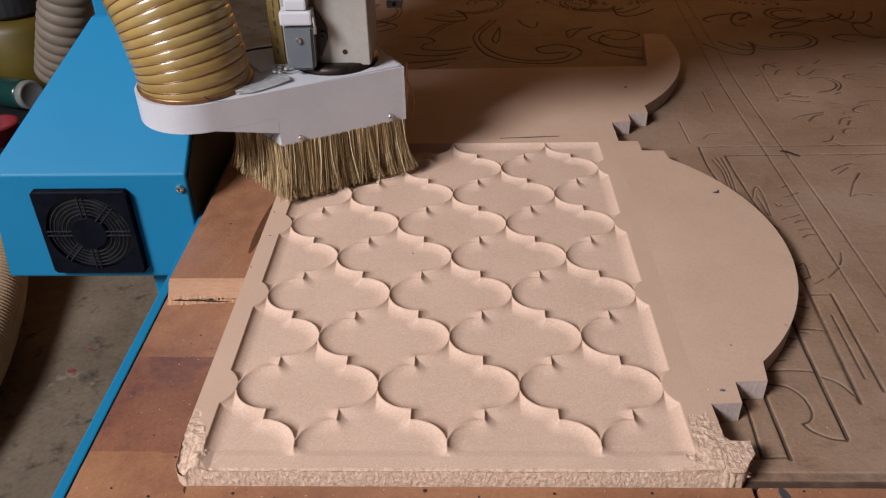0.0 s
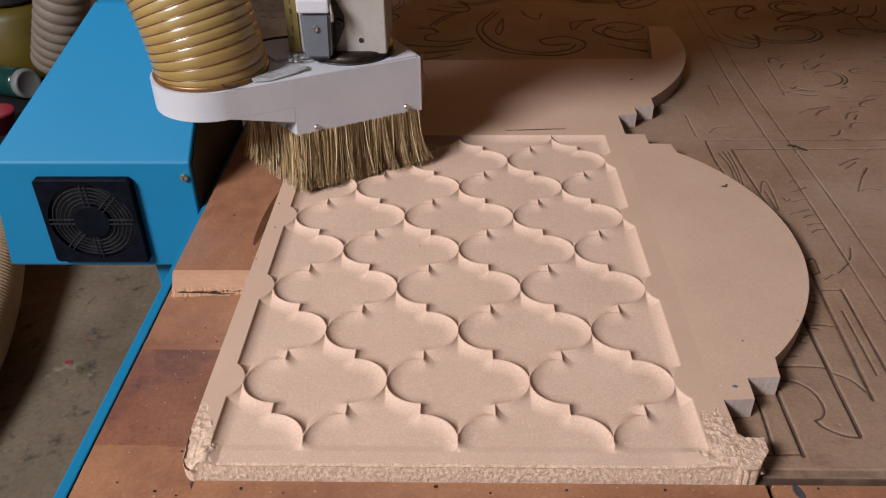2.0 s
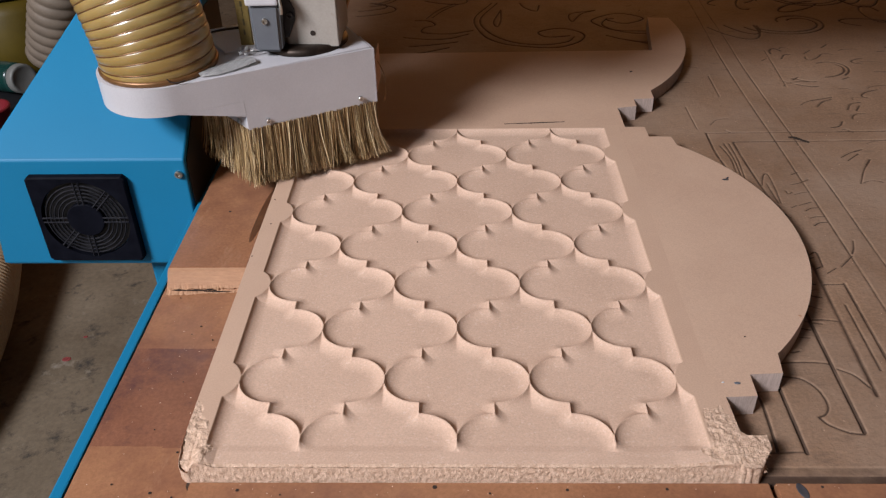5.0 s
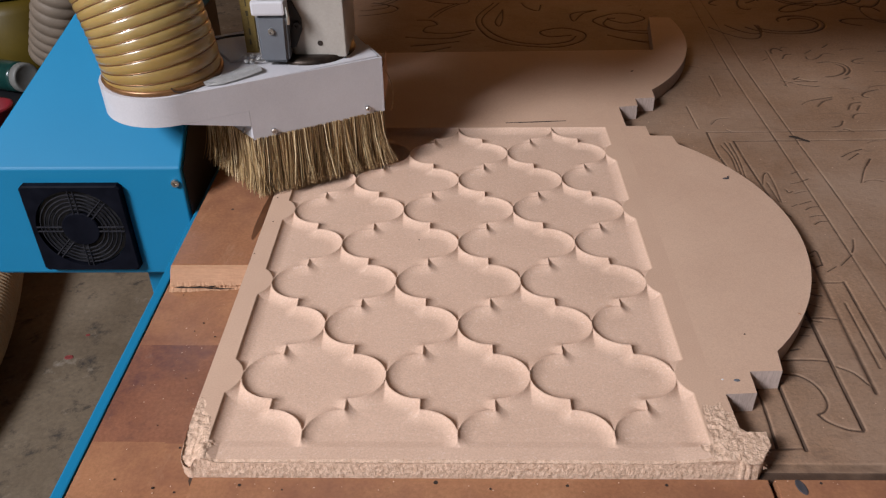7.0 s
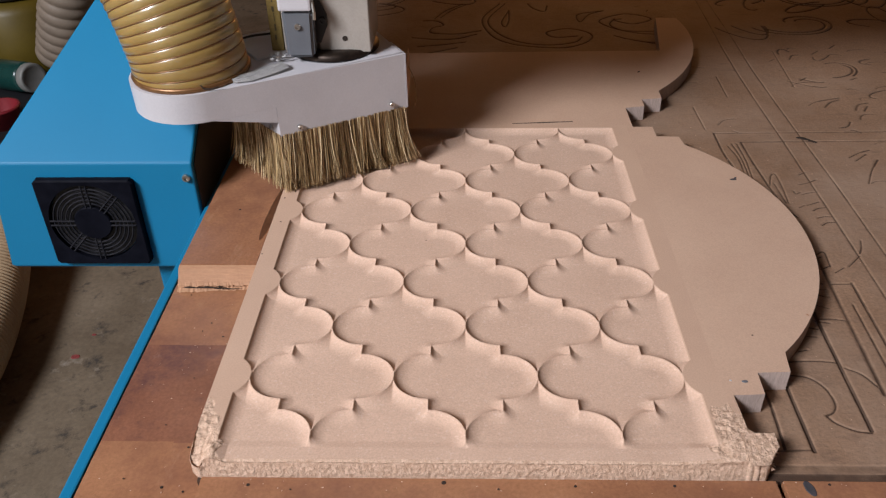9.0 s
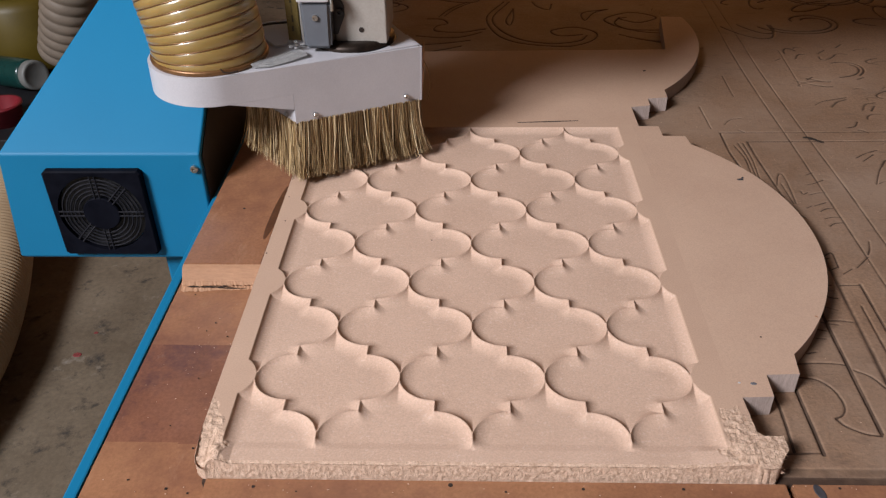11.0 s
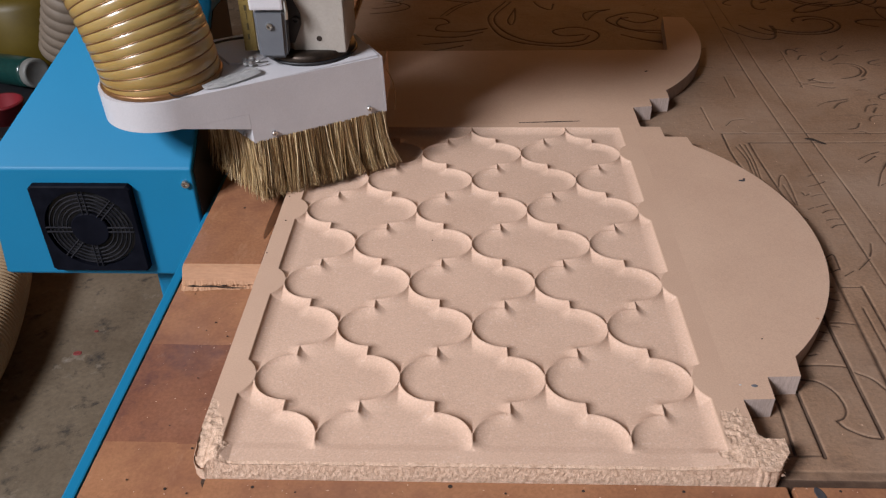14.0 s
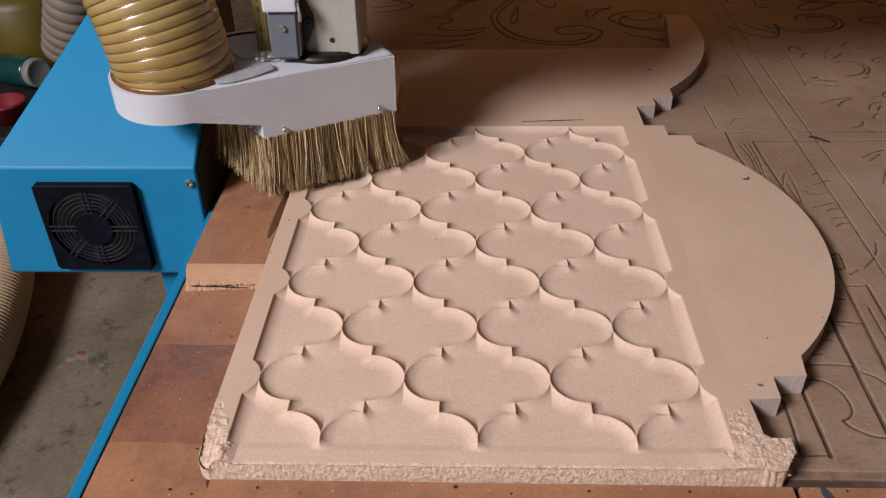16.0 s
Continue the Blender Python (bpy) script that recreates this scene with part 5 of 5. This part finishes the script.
def clutter():
    bench = thing("low_bench", "dark low bench behind the machine", "bench", at=(-1.6, 2.0, FLOOR))
    part("bench_top", box((-0.55, -0.4, 0.36), (0.35, 0.6, 0.40), 0.004), BLACK, bench)
    for x in (-0.5, -0.15):
        for y in (-0.36, 0.52):
            part("leg", box((x, y, 0), (x + 0.05, y + 0.05, 0.36)), BLACK, bench)
    zt = FLOOR + 0.40
    ext = thing("dust_extractor", "yellow painted dust extractor housing under a black motor", "dust extractor", at=(-1.55, 2.22, zt))
    part("body", lathe([(0.15, 0), (0.16, 0.02), (0.16, 0.22), (0.14, 0.25), (0.05, 0.26)], None, 40), YELLOW_PAINT, ext, "", True)
    part("motor", lathe([(0.12, 0.261), (0.13, 0.27), (0.13, 0.5), (0.1, 0.52)], None, 32), BLACK, ext)
    bt = thing("bottle", "dark green plastic bottle with an off-white cap, lying tilted", "bottle", at=(-1.46, 1.97, zt))
    tilt = Matrix.Translation((0, 0, 0.055)) @ pose(0, 0, 0, 0, 84, -28)
    part("body", lathe([(0.045, -0.16), (0.05, -0.14), (0.05, 0.02), (0.046, 0.035)], tilt, 32), GREEN_GLASS, bt, "", True)
    part("cap", lathe([(0.047, 0.036), (0.048, 0.04), (0.048, 0.062), (0.044, 0.066), (0.036, 0.062)], tilt, 32), CAP_WHITE, bt, "off-white screw cap", True)
    rd = thing("plastic_tub", "red plastic tub with a rounded rim", "tub", at=(-1.42, 1.72, zt))
    part("wall", lathe([(0.05, 0.0), (0.060, 0.055), (0.064, 0.057), (0.064, 0.064), (0.056, 0.064), (0.046, 0.012)], None, 32), RED_PLASTIC, rd, "", True)
    # paint specks on the floor
    for x, y, sx, sy in ((-1.062, 1.108, 0.013, 0.010), (-1.045, 1.20, 0.007, 0.005)):
        ob = new("paint_fleck", mesh_of("paint_fleck", lathe([(1, FLOOR + 0.0006), (0.8, FLOOR + 0.002), (0.02, FLOOR + 0.0018)], Matrix.Translation((x, y, 0)) @ Matrix.Diagonal((sx, sy, 1, 1)), 7), RED_PAINT))
        tagged(ob, "red paint fleck on the concrete floor", "paint fleck", "floor flecks")


clutter()

# ---- movement: seconds, sideways, along the table, lift ----
HEAD_ROWS = [
    (0, 0.0, 0.0, 0.0), (0.1, 0.005, 0.0037, -0.0003), (0.2, -0.023, 0.0054, -0.0005), (0.3, -0.035, 0.0071, -0.0008),
    (0.4, -0.036, -0.0012, -0.001), (0.5, -0.036, -0.0195, -0.0013), (0.6, -0.032, -0.0215, -0.0009), (0.7, -0.023, -0.0195, -0.0006),
    (0.8, -0.02, -0.0075, -0.0002), (0.9, 0.003, -0.0035, 0.0002), (1.0, 0.01, 0.0045, 0.0006), (1.1, -0.007, 0.0047, 0.0001),
    (1.2, -0.035, 0.0049, -0.0003), (1.3, -0.039, 0.0031, -0.0008), (1.4, -0.039, -0.0067, -0.0012), (1.5, -0.038, -0.0275, -0.0017),
    (1.6, -0.03, -0.0253, -0.0014), (1.7, -0.027, -0.0191, -0.0011), (1.8, -0.018, -0.0069, -0.0008), (1.9, 0.006, -0.0037, -0.0005),
    (2.0, 0.013, 0.0055, -0.0002), (2.1, -0.003, 0.0081, -0.0004), (2.2, -0.041, 0.0107, -0.0006), (2.3, -0.04, 0.0013, -0.0009),
    (2.4, -0.04, -0.0031, -0.0011), (2.5, -0.04, -0.0285, -0.0013), (2.6, -0.036, -0.0288, -0.0012), (2.7, -0.022, -0.0201, -0.0011),
    (2.8, -0.021, -0.0194, -0.001), (2.9, -0.003, -0.0087, -0.0009), (3.0, 0.007, -0.002, -0.0007), (3.1, 0.01, -0.0015, -0.0006),
    (3.2, 0.014, 0.001, -0.0004), (3.4, 0.015, 0.003, -0.0), (3.5, 0.015, 0.0085, 0.0002), (3.6, 0.015, 0.0082, 0.0003),
    (3.8, 0.01, 0.0046, 0.0005), (4.0, -0.009, 0.007, 0.0007), (4.2, -0.033, 0.006, 0.0011), (6.3, -0.051, -0.006, 0.0052),
    (6.5, -0.047, -0.031, 0.0056), (6.7, -0.043, -0.0388, 0.0021), (6.9, -0.04, -0.0306, -0.0013), (7.0, -0.036, -0.028, -0.003),
    (7.1, -0.031, -0.0198, -0.0027), (7.3, -0.022, -0.0214, -0.0021), (7.5, -0.02, -0.021, -0.0015), (7.7, -0.017, -0.02, 0.0007),
    (7.9, -0.01, -0.027, 0.003), (8.0, -0.009, -0.031, 0.0041), (8.1, -0.008, -0.0291, 0.0034), (8.3, -0.013, -0.0213, 0.002),
    (8.5, -0.018, -0.0235, 0.0006), (8.7, -0.019, -0.0277, -0.0001), (8.9, -0.018, -0.0139, -0.0008), (9.0, -0.015, -0.012, -0.0011),
    (9.1, -0.009, -0.0082, -0.001), (9.2, -0.004, -0.0104, -0.0009), (11.3, -0.002, 0.0109, 0.0008), (11.5, -0.028, 0.0095, 0.0009),
    (11.7, -0.042, 0.0041, 0.0026), (11.9, -0.044, 0.0047, 0.0042), (12.0, -0.047, 0.0125, 0.005), (12.1, -0.052, 0.0177, 0.006),
    (12.3, -0.059, 0.0221, 0.0081), (12.5, -0.057, 0.0185, 0.0102), (12.7, -0.049, 0.0087, 0.0064), (12.9, -0.043, 0.0039, 0.0026),
    (13.0, -0.042, 0.01, 0.0007), (13.1, -0.042, 0.0018, 0.0004), (13.3, -0.04, -0.0176, -0.0001), (13.5, -0.041, -0.03, -0.0007),
    (13.7, -0.041, -0.045, 0.0019), (13.9, -0.049, -0.04, 0.0044), (14.0, -0.054, -0.0365, 0.0057), (14.1, -0.058, -0.0395, 0.0054),
    (14.3, -0.06, -0.0375, 0.0046), (14.5, -0.05, -0.0355, 0.0039), (14.7, -0.043, -0.0409, 0.0029), (14.9, -0.043, -0.0403, 0.002),
    (15.0, -0.043, -0.036, 0.0015), (15.1, -0.044, -0.0393, 0.002), (15.3, -0.045, -0.0479, 0.0029), (15.5, -0.044, -0.0555, 0.0039),
    (15.6, -0.045, -0.0546, 0.0032), (15.7, -0.045, -0.0477, 0.0025), (15.8, -0.044, -0.0418, 0.0018), (15.9, -0.044, -0.0369, 0.0011),
    (16, -0.042, -0.034, 0.0004),
]


# how the sprung dust shoe rides: seconds, lift, hose end up (degrees), front down (degrees)
SHOE_RIDE = [
    (0, 0.003, 0.2, 1.36), (0.5, 0.0008, -0.6, 1.7), (1, 0.0017, 0.0, 1.13), (1.5, -0.0026, -1.45, 1.39), (2, 0.0001, -0.1, 0.3), (2.5, -0.0016, -1.4, 1.4),
    (3, -0.0006, -0.24, 0.25), (3.5, 0.0001, 0.0, 0.0), (4, 0.0032, 0.24, 1.19), (4.2, 0.0035, 0.2, 1.3), (6.3, 0.0098, -0.1, 2.4), (6.5, 0.0098, -0.07, 2.4),
    (7, 0.0042, 0.42, 1.94), (7.5, 0.0026, 0.2, 1.88), (8, 0.0034, -1.64, 1.72), (8.5, 0.0021, -0.7, 1.4), (9, 0.0018, -0.3, 1.5), (9.2, 0.0015, -0.4, 1.2),
    (11.3, 0.0055, 1.8, 0.6), (11.5, 0.004, 0.98, 1.18), (12, 0.0049, 0.03, 1.9), (12.5, 0.008, 0.27, 1.3), (13, 0.0056, 1.6, 1.3), (13.5, -0.004, -0.9, 1.25),
    (14, 0.002, -1.46, 1.6), (14.5, 0.004, -0.55, 1.95), (15, 0.0014, -0.4, 1.77), (15.5, -0.0006, -1.65, 1.68), (16, 0.0054, 0.8, 1.9),
]


def shoe_pose(t, x, y):
    lift, left, fore = (float(np.interp(t, [r[0] for r in SHOE_RIDE], [r[k] for r in SHOE_RIDE])) for k in (1, 2, 3))
    if 0.2 < t < 2.8:
        left = 48 * min(0.0, y + 0.004)
    return pose(-0.2 + x - 0.003 * left, 0.55 + y, lift, fore, left, 0)


def motions():
    walk(SHOE, [(t, shoe_pose(t, x, y)) for t, x, y, z in HEAD_ROWS])
    walk(HEAD, [(t, pose(-0.2 + x, 0.55 + y, 0.8 * z)) for t, x, y, z in HEAD_ROWS])
    walk(GANTRY, [(t, pose(-0.54, 0.6 + y, -0.15)) for t, x, y, z in HEAD_ROWS])


motions()
